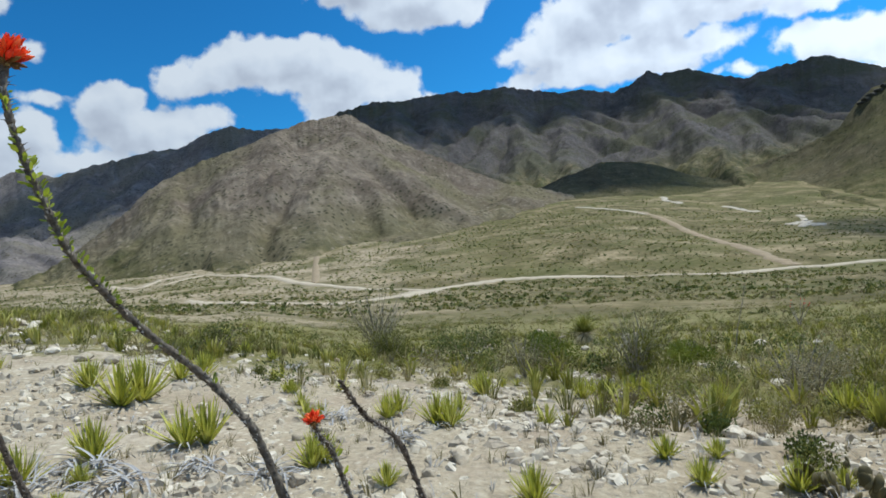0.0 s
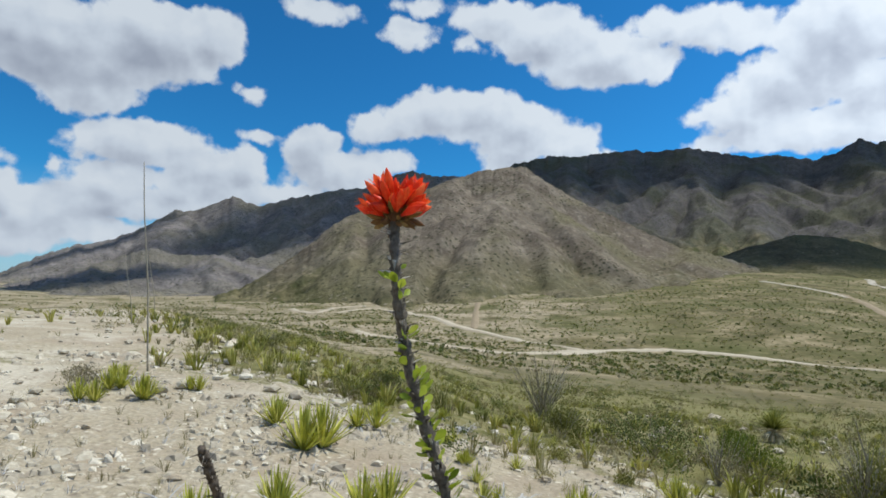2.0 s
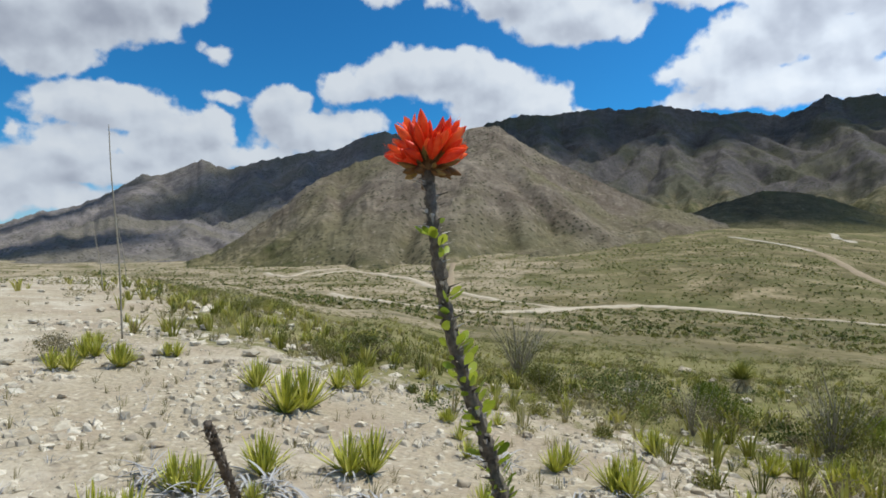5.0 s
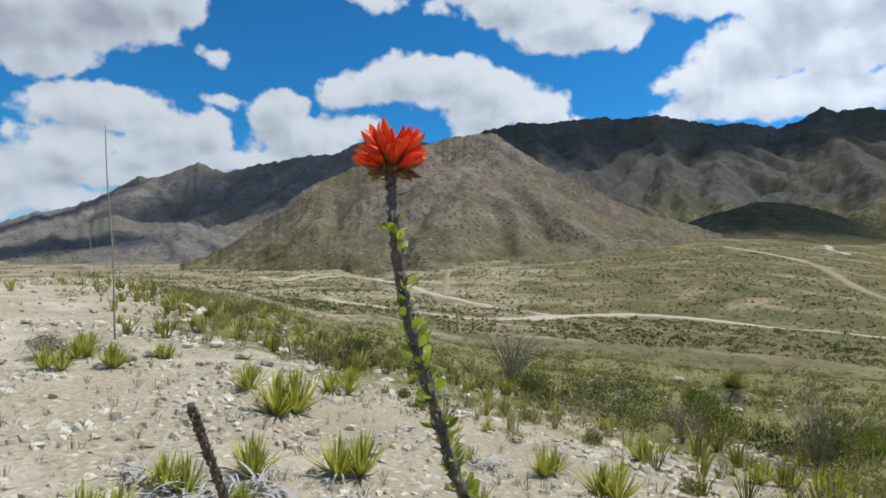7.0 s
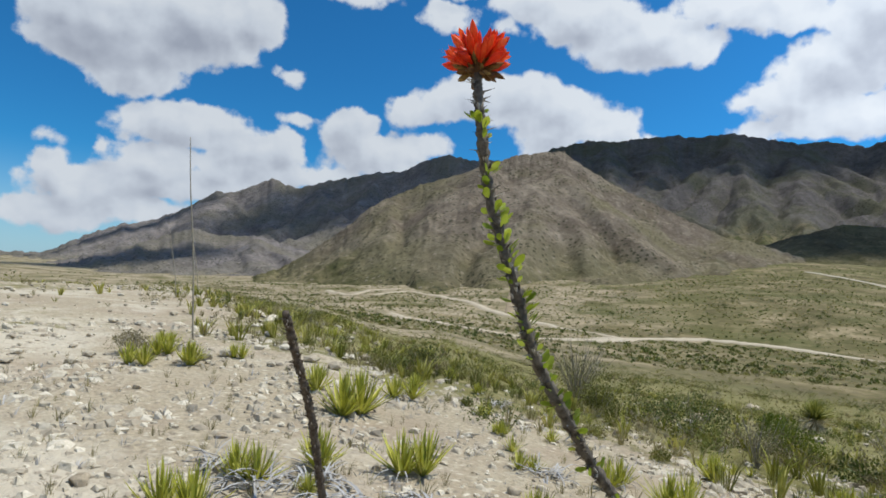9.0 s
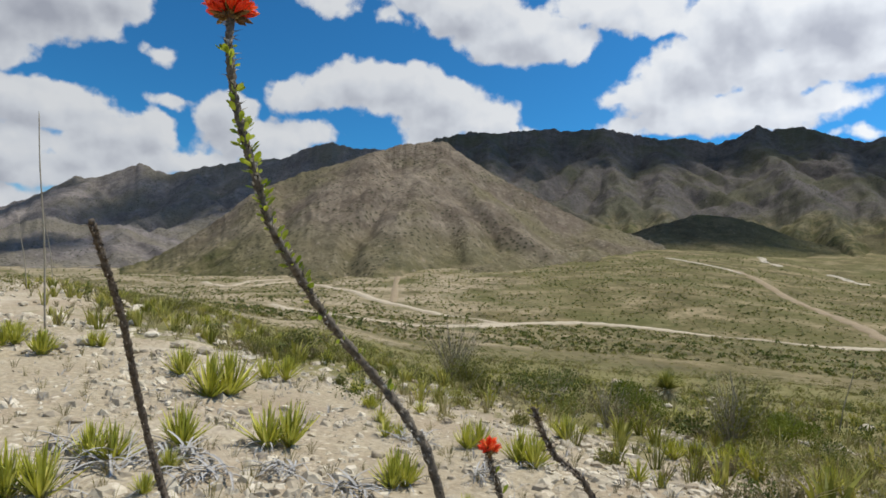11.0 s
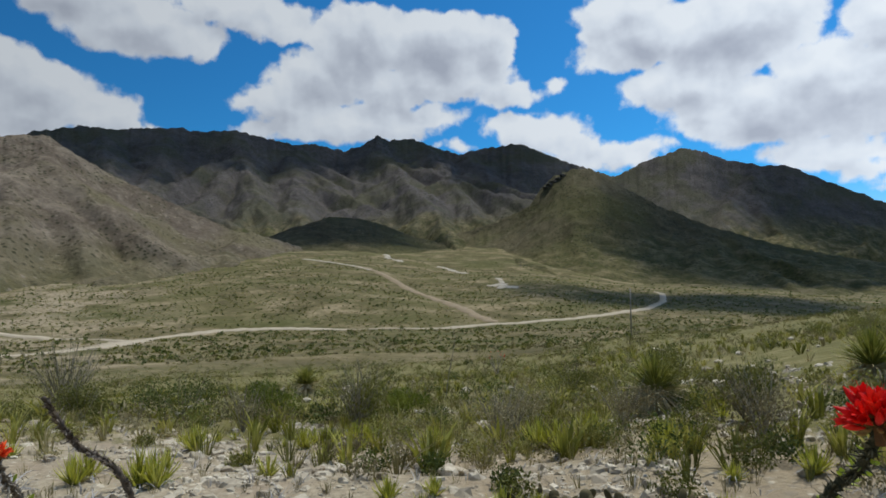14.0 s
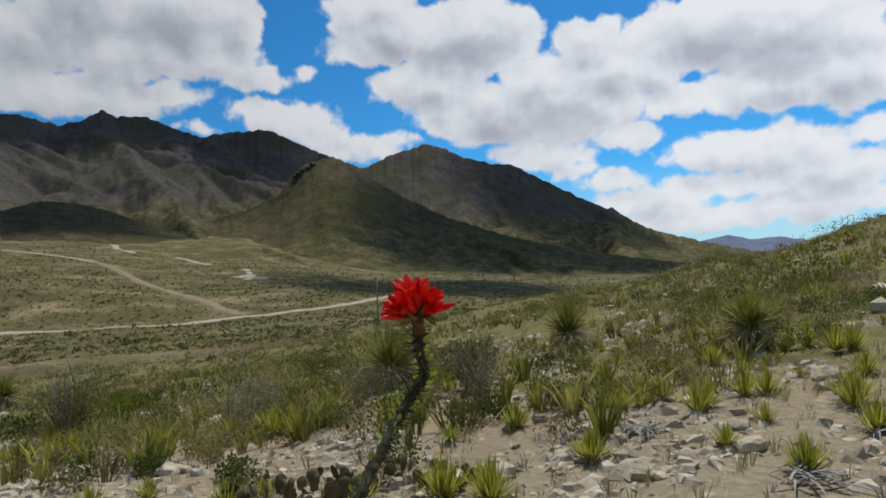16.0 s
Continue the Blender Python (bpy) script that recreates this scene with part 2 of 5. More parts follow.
FAR = {
    -180: (0, -20, -30, -32, -32, -32), -95: (-14, -30, -32, -32, -32, -32), -50: (-11, -28, -32, -32, -32, -32),
    -40: (-9, -26, -31, -31, -30, -30), -32: (-8.8, -24, -29, -26, -20, -20), -20: (-14, -27, -22, -2, 25, 25), -8: (-18, -29, -8, 14, 45, 45), 12: (-18, -31, -2, 31, 75, 90),
    28: (-18, -31, -14, 8, 70, 80), 45: (-15, -30, -28, -20, 0, 0), 60: (-14, -34, -38, -38, -34, -34),
    72: (-12, -36, -40, -42, -42, -42), 84: (-4, -30, -40, -42, -42, -42), 120: (4, -20, -38, -42, -42, -42)}


def land(x, y):
    """Height of the ground at x, y (arrays)."""
    x, y = np.asarray(x, float), np.asarray(y, float)
    r, az = np.hypot(x, y), np.degrees(np.arctan2(x, y))
    keys = sorted(NEAR)
    radii = np.log(np.array(NEAR_R + FAR_R) + 2.0)
    table = np.array([NEAR[k] + FAR[k] for k in keys])
    ks = np.array(keys + [keys[0] + 360], float)
    table = np.vstack([table, table[:1]])
    i = np.clip(np.searchsorted(ks, az, side="right") - 1, 0, len(ks) - 2)
    f = (az - ks[i]) / (ks[i + 1] - ks[i])
    f = f * f * (3 - 2 * f)
    lr = np.log(r + 2.0)
    j = np.clip(np.searchsorted(radii, lr, side="right") - 1, 0, len(radii) - 2)
    g = np.clip((lr - radii[j]) / (radii[j + 1] - radii[j]), 0, 1)
    z = ((table[i, j] * (1 - g) + table[i, j + 1] * g) * (1 - f) + (table[i + 1, j] * (1 - g) + table[i + 1, j + 1] * g) * f)
    z = z + 0.06 * fbm(x / 2.2, y / 2.2, 4, 3) * np.clip(r / 4, 0, 1)
    z = z + 0.012 * fbm(x / 0.25, y / 0.25, 3, 8) * np.clip(60 / (r + 1), 0, 1)
    z = z + 0.6 * fbm(x / 22, y / 22, 4, 5) * np.clip((r - 20) / 60, 0, 1)
    z = z + 4.0 * fbm(x / 190, y / 190, 5, 6) * np.clip((r - 120) / 400, 0, 1)
    return z


def on_land(x, y, lift=0.0):
    return Vector((x, y, float(land(x, y)) + lift))


def polar(az, r):
    return r * np.sin(np.radians(az)), r * np.cos(np.radians(az))


# ---- materials ----
def material(name):
    m = bpy.data.materials.new(name)
    m.use_nodes = True
    g = Graph(m.node_tree)
    pos = g.node("ShaderNodeNewGeometry").outputs["Position"]
    return m, g, pos


def finish(g, colour, rough=0.9, bump=None, distance=0.02, strength=0.6, spec=0.2, normal=None, through_light=0.0):
    if bump is not None:
        normal = g.node("ShaderNodeBump", {"Height": bump, "Distance": distance, "Strength": strength}).outputs[0]
    ins = {"Base Color": colour if isinstance(colour, bpy.types.NodeSocket) else (*colour, 1.0), "Roughness": rough,
           "Specular IOR Level": spec}
    if normal is not None:
        ins["Normal"] = normal
    out = g.node("ShaderNodeBsdfPrincipled", ins).outputs[0]
    if through_light:
        tr = g.node("ShaderNodeBsdfTranslucent", {"Color": ins["Base Color"]}).outputs[0]
        out = g.node("ShaderNodeMixShader", {0: through_light, 1: out, 2: tr}).outputs[0]
    g.node("ShaderNodeOutputMaterial", {0: out})


def ground_material():
    m, g, pos = material("desert_ground")
    flatpos = g.vec("MULTIPLY", pos, (1, 1, 0))
    r = g.vec("LENGTH", flatpos)
    xyz = g.node("ShaderNodeSeparateXYZ", {0: pos})
    # pale caliche gravel
    grit = g.noise(flatpos, 18.0, 8.0, 0.7)
    stones = g.node("ShaderNodeTexVoronoi", {"Vector": g.vec("ADD", flatpos, g.vec("MULTIPLY", g.node("ShaderNodeTexNoise", {"Vector": flatpos, "Scale": 9.0, "Detail": 3.0}).outputs["Color"], (0.09, 0.09, 0.0))), "Scale": 15.0, "Randomness": 1.0})
    patch = g.noise(flatpos, 0.7, 6.0, 0.6)
    sand = g.ramp(grit, (0.25, (0.20, 0.160, 0.105)), (0.5, (0.335, 0.280, 0.19)), (0.75, (0.49, 0.425, 0.31)))
    sand = g.mix(g.map(patch, 0.45, 0.62, 0.0, 0.75), sand, (0.29, 0.228, 0.155))
    sand = g.mix(g.map(xyz.outputs[0], 0.0, 3.5, 0.0, 0.55), sand, (0.285, 0.228, 0.14))
    chalk = g.noise(flatpos, 0.28, 7.0, 0.65)
    sand = g.mix(g.math("MULTIPLY", g.map(chalk, 0.46, 0.60, 0.0, 0.7), g.map(xyz.outputs[0], 0.5, -3.0)), sand, (0.51, 0.45, 0.345))
    pebble = g.ramp(stones.outputs["Color"], (0.2, (0.21, 0.17, 0.12)), (0.55, (0.38, 0.325, 0.235)), (0.9, (0.64, 0.57, 0.44)))
    sand = g.mix(g.math("MULTIPLY", g.math("MULTIPLY", g.map(stones.outputs["Distance"], 0.50, 0.25), 0.8), g.map(g.noise(flatpos, 1.6, 4.0, 0.6), 0.42, 0.58)), sand, pebble)
    # dry grass and low green growth between the shrubs
    cover_n = g.noise(flatpos, 0.12, 7.0, 0.6)
    tuft = g.noise(flatpos, 2.4, 5.0, 0.7)
    grass = g.ramp(g.noise(flatpos, 0.9, 6.0, 0.7), (0.3, (0.085, 0.084, 0.026)), (0.5, (0.155, 0.140, 0.052)), (0.7, (0.28, 0.235, 0.125)))
    meadow = g.math("ADD", g.math("MULTIPLY", g.map(g.math("ADD", r, g.math("MULTIPLY", g.math("MAXIMUM", xyz.outputs[0], 0.0), 0.5)), 3.0, 12.0), 0.86), g.math("MULTIPLY", g.math("SUBTRACT", cover_n, 0.5), 1.1))
    meadow = g.math("ADD", meadow, g.math("MULTIPLY", g.math("SUBTRACT", tuft, 0.5), 1.0))
    bare_left = g.math("MULTIPLY", g.map(g.math("ADD", g.math("MULTIPLY", xyz.outputs[0], 1.0), g.math("MULTIPLY", xyz.outputs[1], 0.72)), 4.0, -3.0), g.map(r, 240.0, 140.0))
    meadow = g.math("SUBTRACT", meadow, g.math("MULTIPLY", bare_left, 0.6))
    near = g.mix(g.map(meadow, 0.30, 0.52), sand, grass)
    # far valley floor: shrub dots over tan soil
    shr = g.node("ShaderNodeTexVoronoi", {"Vector": flatpos, "Scale": 0.22, "Randomness": 1.0})
    shr2 = g.node("ShaderNodeTexVoronoi", {"Vector": flatpos, "Scale": 0.42, "Randomness": 1.0})
    wide = g.noise(flatpos, 0.006, 6.0, 0.6)
    soil = g.ramp(g.noise(flatpos, 0.03, 8.0, 0.65), (0.38, (0.078, 0.067, 0.028)), (0.50, (0.138, 0.113, 0.053)), (0.62, (0.27, 0.215, 0.125)))
    # paler washes on the left-hand side of the valley
    wash = g.math("MULTIPLY", g.map(xyz.outputs[0], 60.0, -90.0), g.map(g.noise(flatpos, 0.022, 6.0, 0.6), 0.36, 0.58))
    soil = g.mix(g.math("MULTIPLY", wash, 0.8), soil, (0.37, 0.30, 0.205))
    greens = g.mix(g.map(wide, 0.4, 0.6), (0.066, 0.074, 0.019), (0.112, 0.104, 0.036))
    floor = g.mix(g.math("MULTIPLY", g.map(g.noise(flatpos, 0.014, 7.0, 0.6), 0.40, 0.64, 0.0, 0.75), g.math("SUBTRACT", 1.0, g.math("MULTIPLY", wash, 0.6))), soil, greens)
    dots = g.math("MAXIMUM", g.map(shr.outputs["Distance"], 0.42, 0.22), g.math("MULTIPLY", g.map(shr2.outputs["Distance"], 0.4, 0.2), 0.7))
    floor = g.mix(g.math("MULTIPLY", dots, g.map(g.noise(flatpos, 0.05, 5.0, 0.6), 0.36, 0.6, 0.25, 0.8)), floor, (0.068, 0.066, 0.022))
    floor = g.mix(g.map(g.noise(flatpos, 0.16, 6.0, 0.7), 0.50, 0.68, 0.0, 0.5), floor, (0.215, 0.178, 0.088))
    col = g.mix(g.map(g.math("SUBTRACT", r, g.math("MULTIPLY", bare_left, 120.0)), 45.0, 120.0), near, floor)
    h = g.math("ADD", g.math("MULTIPLY", grit, 0.5), g.math("MULTIPLY", stones.outputs["Distance"], -0.6))
    h = g.math("MULTIPLY", h, g.map(r, 60.0, 20.0))
    finish(g, col, 0.95, h, 0.035, 0.8, 0.1)
    return m


def rock_slope_material(name, low, mid, high, green, scrub_to=40.0, ledge=0.5):
    """Bare mountain slope: crumbling rock, ledges, scree streaks and thin desert scrub."""
    m, g, pos = material(name)
    a = g.noise(pos, 0.009, 9.0, 0.6, 0.6)
    b = g.noise(pos, 0.05, 8.0, 0.66)
    fine = g.noise(pos, 0.22, 6.0, 0.68)
    # strata: nearly level bands, broken by the noise
    zed = g.node("ShaderNodeSeparateXYZ", {0: pos}).outputs[2]
    band = g.noise(g.vec("MULTIPLY", pos, (0.0015, 0.0015, 0.05)), 1.0, 5.0, 0.6)
    mixed = g.math("ADD", g.math("MULTIPLY", a, 0.46), g.math("ADD", g.math("MULTIPLY", b, 0.34), g.math("MULTIPLY", fine, 0.20)))
    col = g.ramp(g.math("MULTIPLY_ADD", g.math("SUBTRACT", band, 0.5), 0.10 * ledge, mixed), (0.38, low), (0.5, mid), (0.63, high))
    patch = g.noise(pos, 0.005, 7.0, 0.62)
    col = g.mix(g.map(patch, 0.44, 0.62, 0.0, 0.8), col, green)
    # scrub creeps up the lower slopes
    low_growth = g.map(g.math("ADD", zed, g.math("MULTIPLY", g.math("SUBTRACT", g.noise(pos, 0.010, 7.0, 0.62), 0.5), 220.0)), scrub_to + 25.0, scrub_to - 75.0, 0.0, 0.9)
    scrub = g.ramp(g.noise(pos, 0.035, 7.0, 0.66), (0.38, (0.062, 0.064, 0.022)), (0.5, (0.105, 0.096, 0.040)), (0.64, (0.20, 0.165, 0.088)))
    col = g.mix(low_growth, col, scrub)
    # outcrops of pale stone and dark shrubs
    blocks = g.node("ShaderNodeTexVoronoi", {"Vector": pos, "Scale": 0.10, "Randomness": 1.0})
    col = g.mix(g.math("MULTIPLY", g.map(blocks.outputs["Distance"], 0.34, 0.14), g.map(b, 0.47, 0.6, 0.0, 0.75)), col, high)
    dots = g.node("ShaderNodeTexVoronoi", {"Vector": pos, "Scale": 0.14, "Randomness": 1.0})
    speck = g.math("MULTIPLY", g.map(dots.outputs["Distance"], 0.42, 0.2), g.map(g.noise(pos, 0.02, 4.0), 0.36, 0.58, 0.15, 0.85))
    col = g.mix(speck, col, (0.042, 0.042, 0.022))
    finish(g, col, 0.95, mixed, 14.0, 0.8, 0.05)
    return m


def plain_material(name, stops, scale=8.0, rough=0.85, bump=0.0, through_light=0.0, spec=0.25, obj=False, foliage=False):
    m, g, pos = material(name)
    n = g.noise(pos, scale, 6.0, 0.62)
    if foliage:
        # colour changes from plant to plant more than from leaf to leaf
        plant = g.map(g.noise(pos, scale * 0.16, 3.0, 0.5), 0.3, 0.7, 0.0, 1.0, "LINEAR")
        rnd = g.node("ShaderNodeNewGeometry").outputs["Random Per Island"]
        f = g.math("ADD", g.math("MULTIPLY", n, 0.45), g.math("ADD", g.math("MULTIPLY", plant, 0.36), g.math("MULTIPLY", rnd, 0.19)))
        f = g.math("MULTIPLY_ADD", f, 2.0, -0.47)
        finish(g, g.ramp(f, *stops), rough, spec=spec, through_light=through_light)
        return m
    if obj:
        rnd = g.node("ShaderNodeObjectInfo").outputs["Random"]
    else:
        rnd = g.node("ShaderNodeNewGeometry").outputs["Random Per Island"]
    f = g.math("ADD", g.math("MULTIPLY", n, 0.6), g.math("MULTIPLY", rnd, 0.4))
    col = g.ramp(f, *stops)
    if bump:
        finish(g, col, rough, n, bump, 0.8, spec, through_light=through_light)
    else:
        finish(g, col, rough, spec=spec, through_light=through_light)
    return m


GROUND = ground_material()
ROCK_GREY = rock_slope_material("grey_mountain_rock", (0.055, 0.048, 0.045), (0.088, 0.079, 0.073), (0.13, 0.117, 0.105), (0.080, 0.077, 0.046), scrub_to=165.0)
ROCK_MAUVE = rock_slope_material("mauve_mountain_rock", (0.085, 0.075, 0.072), (0.15, 0.132, 0.122), (0.245, 0.215, 0.19), (0.135, 0.12, 0.09), scrub_to=-25.0)
ROCK_BROWN = rock_slope_material("brown_hill_rock", (0.076, 0.058, 0.043), (0.145, 0.116, 0.085), (0.25, 0.206, 0.153), (0.135, 0.117, 0.064), scrub_to=34.0)
ROCK_GREEN = rock_slope_material("scrubby_hill_slope", (0.05, 0.042, 0.026), (0.09, 0.078, 0.044), (0.155, 0.13, 0.08), (0.085, 0.082, 0.032), scrub_to=70.0)
# blue base colour stands in for the haze over the horizon hills
ROCK_HAZE_TINT = plain_material("haze_tinted_hills", ((0.3, (0.13, 0.16, 0.24)), (0.7, (0.17, 0.20, 0.28))), 0.004, 1.0)
ROAD = plain_material("packed_dirt", ((0.3, (0.31, 0.255, 0.175)), (0.7, (0.45, 0.385, 0.28))), 0.3, 0.95, 0.0)
SCAR = plain_material("bare_pale_earth", ((0.3, (0.28, 0.24, 0.175)), (0.7, (0.46, 0.41, 0.325))), 0.15, 0.95)
BROWN_TRACK = plain_material("reddish_dirt", ((0.3, (0.19, 0.145, 0.088)), (0.7, (0.29, 0.225, 0.14))), 0.3, 0.95)


# ---- land ----
def build_ground():
    az = np.concatenate([np.arange(-62, 98, 0.22), np.arange(98, 298, 4.0)])
    r = np.concatenate([[0.15], np.geomspace(0.5, 70, 230), np.geomspace(73, 4950, 170)])
    A, Rr = np.meshgrid(az, r)
    X, Y = polar(A, Rr)
    Z = land(X, Y)
    verts = np.stack([X.ravel(), Y.ravel(), Z.ravel()], 1)
    faces = grid_faces(len(r), len(az), True)
    faces = faces[:, ::-1]
    verts = np.vstack([verts, [[0, 0, -1.35]]])
    n = len(az)
    cap = [(len(verts) - 1, (k + 1) % n, k) for k in range(n)]
    ob = mesh_object("ground", verts, [tuple(f) for f in faces] + cap, GROUND, True)
    tagged(ob, "pale stony desert ground falling into a scrub valley", "ground", kind="structure")


build_ground()


def build_ridge(name, label, crest, dist, foot, mat, seed, space=280.0, side=0.62, hollow=2.3, swell=(1.05, 1.5), n=260, rows=110, rough_crest=0.004, rough=1.0, category="mountain"):
    """A mountain: crest is (azimuth, elevation) in degrees, at dist metres; the front slope comes down to foot metres.
    Spurs leave the crest about every space metres and branch; between them lie hollows. side is the slope of a spur's flanks."""
    ca, ce = np.array(crest).T
    az = np.linspace(ca[0], ca[-1], n)
    el = np.interp(az, ca, ce)
    jag = rough_crest * fbm(az * 1.6, az * 0 + seed, 4, seed, 0.55)
    d = np.interp(az, np.linspace(ca[0], ca[-1], len(dist)), dist)
    fd = np.interp(az, np.linspace(ca[0], ca[-1], len(foot)), foot)
    wide = np.hanning(2 * (n // 7) + 1)
    ease = lambda q: np.convolve(np.pad(q, n // 7, mode="edge"), wide / wide.sum(), "valid")
    d, fd = ease(d), ease(fd)
    top = d * (np.tan(np.radians(el)) + jag)
    half = max(3, int(n * 1.5 / (ca[-1] - ca[0])))
    soft_top = np.convolve(np.pad(top, half, mode="edge"), np.hanning(2 * half + 1) / np.hanning(2 * half + 1).sum(), "valid")
    vs = np.concatenate([np.linspace(0, 1, rows), 1 + np.linspace(0.04, 0.5, 10)])
    V, A = np.meshgrid(vs, az, indexing="ij")
    D, FD, TOP = (np.broadcast_to(q, A.shape) for q in (d, fd, top))
    R = FD + (D - FD) * V
    X, Y = polar(A, R)
    Z0 = land(*polar(A, FD)) - 6
    U = np.clip(V, 0, 1)
    far = float(np.mean(d))
    T = np.radians(A) * far
    t_of = np.radians(az) * far
    rnd = random.Random(seed)
    warp = 0.16 * space * fbm(T / 170, R / 170, 4, seed + 3)
    wrinkle = 0.03 * space * fbm(T / 36, R / 60, 3, seed + 4)
    TT = T + warp + wrinkle
    # hollows hang below the crest
    Z = Z0 + (TOP - Z0) * U ** hollow
    Z = np.maximum(Z, TOP - 0.72 * (D - R) * (1 + (D - R) / 700.0))
    lines = []
    t = t_of[0] + space * 0.4
    while t < t_of[-1]:
        lines.append((t, 1.0, rnd.uniform(-0.45, 0.45), rnd.uniform(*swell), None))
        t += space * rnd.uniform(0.65, 1.35)
    for t0, v0, lean, pw, _ in list(lines):
        for _ in range(4):
            vb = rnd.uniform(0.35, 0.92)
            lines.append((t0, vb, lean + rnd.choice((-1, 1)) * rnd.uniform(0.5, 1.1), pw, (vb, lean)))
    for t0, v0, lean, pw, branch in lines:
        i = int(np.clip(np.searchsorted(t_of, t0), 0, n - 1))
        h, base, run = soft_top[i], float(Z0[0, i]), d[i] - fd[i]
        if branch is None:
            line = t0 + lean * (1 - U) * run * 0.6
            high = base + (h - base) * U ** pw
            over = 0.0
        else:
            vb, main = branch
            start = t0 + main * (1 - vb) * run * 0.6
            line = start + lean * (vb - U) * run
            high = base + (h - base) * vb ** pw * np.clip(U / vb, 0, 1) ** (pw * 1.3)
            over = np.clip(U - vb, 0, 1) * run * 0.9
        gap = np.sqrt((TT - line) ** 2 + (0.05 * space) ** 2) - 0.05 * space
        flank = high - side * (gap + over)
        k = 10.0
        Z = np.where(np.abs(Z - flank) < k, np.maximum(Z, flank) + (k - np.abs(Z - flank)) ** 2 / (4 * k), np.maximum(Z, flank))
    Z = np.where(V <= 1, np.minimum(Z, TOP - 0.02 * (D - R)), TOP - (V - 1) * (TOP - Z0) * 1.6)
    H = np.maximum(TOP - Z0, 0)
    Z = np.minimum(Z, Z0 + 1.12 * H * U ** 1.12)
    body = np.clip(V * 3, 0, 1) * np.clip((1 - V) * 12, 0.12, 1)
    Z = Z + rough * body * (9.0 * fbm(T / 60, R / 80, 5, seed + 5) + 0.018 * H * fbm(T / 200, R / 240, 3, seed + 7))
    verts = np.stack([X.ravel(), Y.ravel(), Z.ravel()], 1)
    ob = mesh_object(name, verts, grid_faces(len(vs), n), mat, True)
    ob.data.flip_normals()
    return tagged(ob, label, category)


build_ridge("mountain", "long dark mountain ridge under cloud shadow", [
    (-56, -0.6), (-49.8, -0.2), (-47.8, 1.0), (-45.1, 2.3), (-43.9, 2.5), (-42.3, 3.0), (-40.3, 4.0), (-37.7, 5.8), (-36.5, 5.7),
    (-33.2, 7.3), (-31.1, 6.6), (-28.4, 7.5), (-24.5, 8.5), (-21.8, 8.9), (-20.0, 9.9), (-17.8, 10.6), (-15.7, 10.2), (-13.9, 10.3),
    (-9.0, 10.4), (-3.0, 9.0)], (3400, 2900, 2500, 2300), (2000, 1700, 1350, 1250), ROCK_MAUVE, 11, 330, 0.60, 2.2, (1.0, 1.5), 340, 130)
build_ridge("foothill", "low pale foothill spur below the dark range", [
    (-55, -1.6), (-49.1, -0.9), (-46.3, 0.0), (-42.4, 1.3), (-39.4, 2.5), (-37.5, 2.0), (-34, 2.2), (-29, 1.0), (-26, -1.0)],
    (1900, 1750, 1600), (1250, 1100, 950), ROCK_MAUVE, 23, 240, 0.45, 1.8, (1.0, 1.4), 220, 90, category="hill")
build_ridge("mountain", "main rocky mountain range with a small knob peak", [
    (-13, 9.0), (-8.5, 11.5), (-5.2, 12.3), (-2.8, 12.2), (-0.8, 12.5), (1.9, 12.7), (3.7, 12.5), (6.2, 12.8), (9.3, 12.2), (11.4, 11.7),
    (12.9, 11.9), (15.7, 11.3), (17.5, 11.7), (18.7, 12.7), (19.8, 12.2), (21.8, 12.4), (24.0, 11.6), (26.2, 10.9), (27.8, 11.3), (29.5, 11.5),
    (31.7, 11.7), (33.3, 11.0), (36.3, 9.7), (42, 7.6), (46, 5)], (2300, 2500, 2600, 2500), (1100, 1130, 1150, 1250), ROCK_GREY, 31, 300, 0.58, 2.2, (1.15, 1.7), 560, 170)
build_ridge("hill", "broad brown rocky hill above the valley road", [
    (-36, -2.0), (-32.4, -0.6), (-30.1, 0.8), (-26.3, 3.7), (-23.4, 6.1), (-20.4, 7.7), (-16.4, 9.0), (-14.4, 9.8), (-11.8, 10.8), (-9.3, 11.2),
    (-7.4, 11.3), (-5.7, 9.9), (-2.2, 8.1), (1.2, 6.6), (3.6, 5.4), (6.3, 4.2), (9.8, 3.5), (12.5, 2.6)], (1000, 1080, 1150, 1150), (880, 620, 640, 900), ROCK_BROWN, 47,
    190, 0.52, 1.75, (0.85, 1.3), 440, 150, 0.003, 0.9, category="hill")
build_ridge("mountain", "right-hand range with pale spur under cloud shadow", [
    (36, 7.0), (39.8, 8.3), (42.4, 9.5), (45.6, 10.4), (47.5, 9.9), (48.5, 9.3), (51.5, 8.4), (53.3, 8.3), (56.0, 6.8), (59.4, 5.0), (61.6, 3.9), (61.9, 4.1), (63.7, 2.6),
    (65.7, 1.8), (69.5, 0.7), (72.9, -0.1), (76, -0.8)], (2400, 2700, 3100), (1500, 1600, 2200), ROCK_GREY, 59, 420, 0.55, 2.0, (1.0, 1.5), 340, 130)
build_ridge("hill", "dark conical hill topped by a rock crag", [
    (22, 2.6), (25.4, 3.7), (29.2, 4.6), (32.4, 5.9), (33.6, 7.7), (34.6, 8.6), (36.3, 9.2), (37.9, 9.2), (39.5, 8.2), (41.5, 6.9), (43.5, 5.6), (47.8, 3.6),
    (52.8, 1.9), (57.8, 0.7), (64.9, -0.6), (69.4, -1.2), (73, -1.9)], (1450, 1400, 1500, 1700), (1120, 860, 940, 1300), ROCK_GREEN, 67, 230, 0.45, 1.7, (1.1, 1.6), 340, 120, 0.003, 0.7, category="hill")
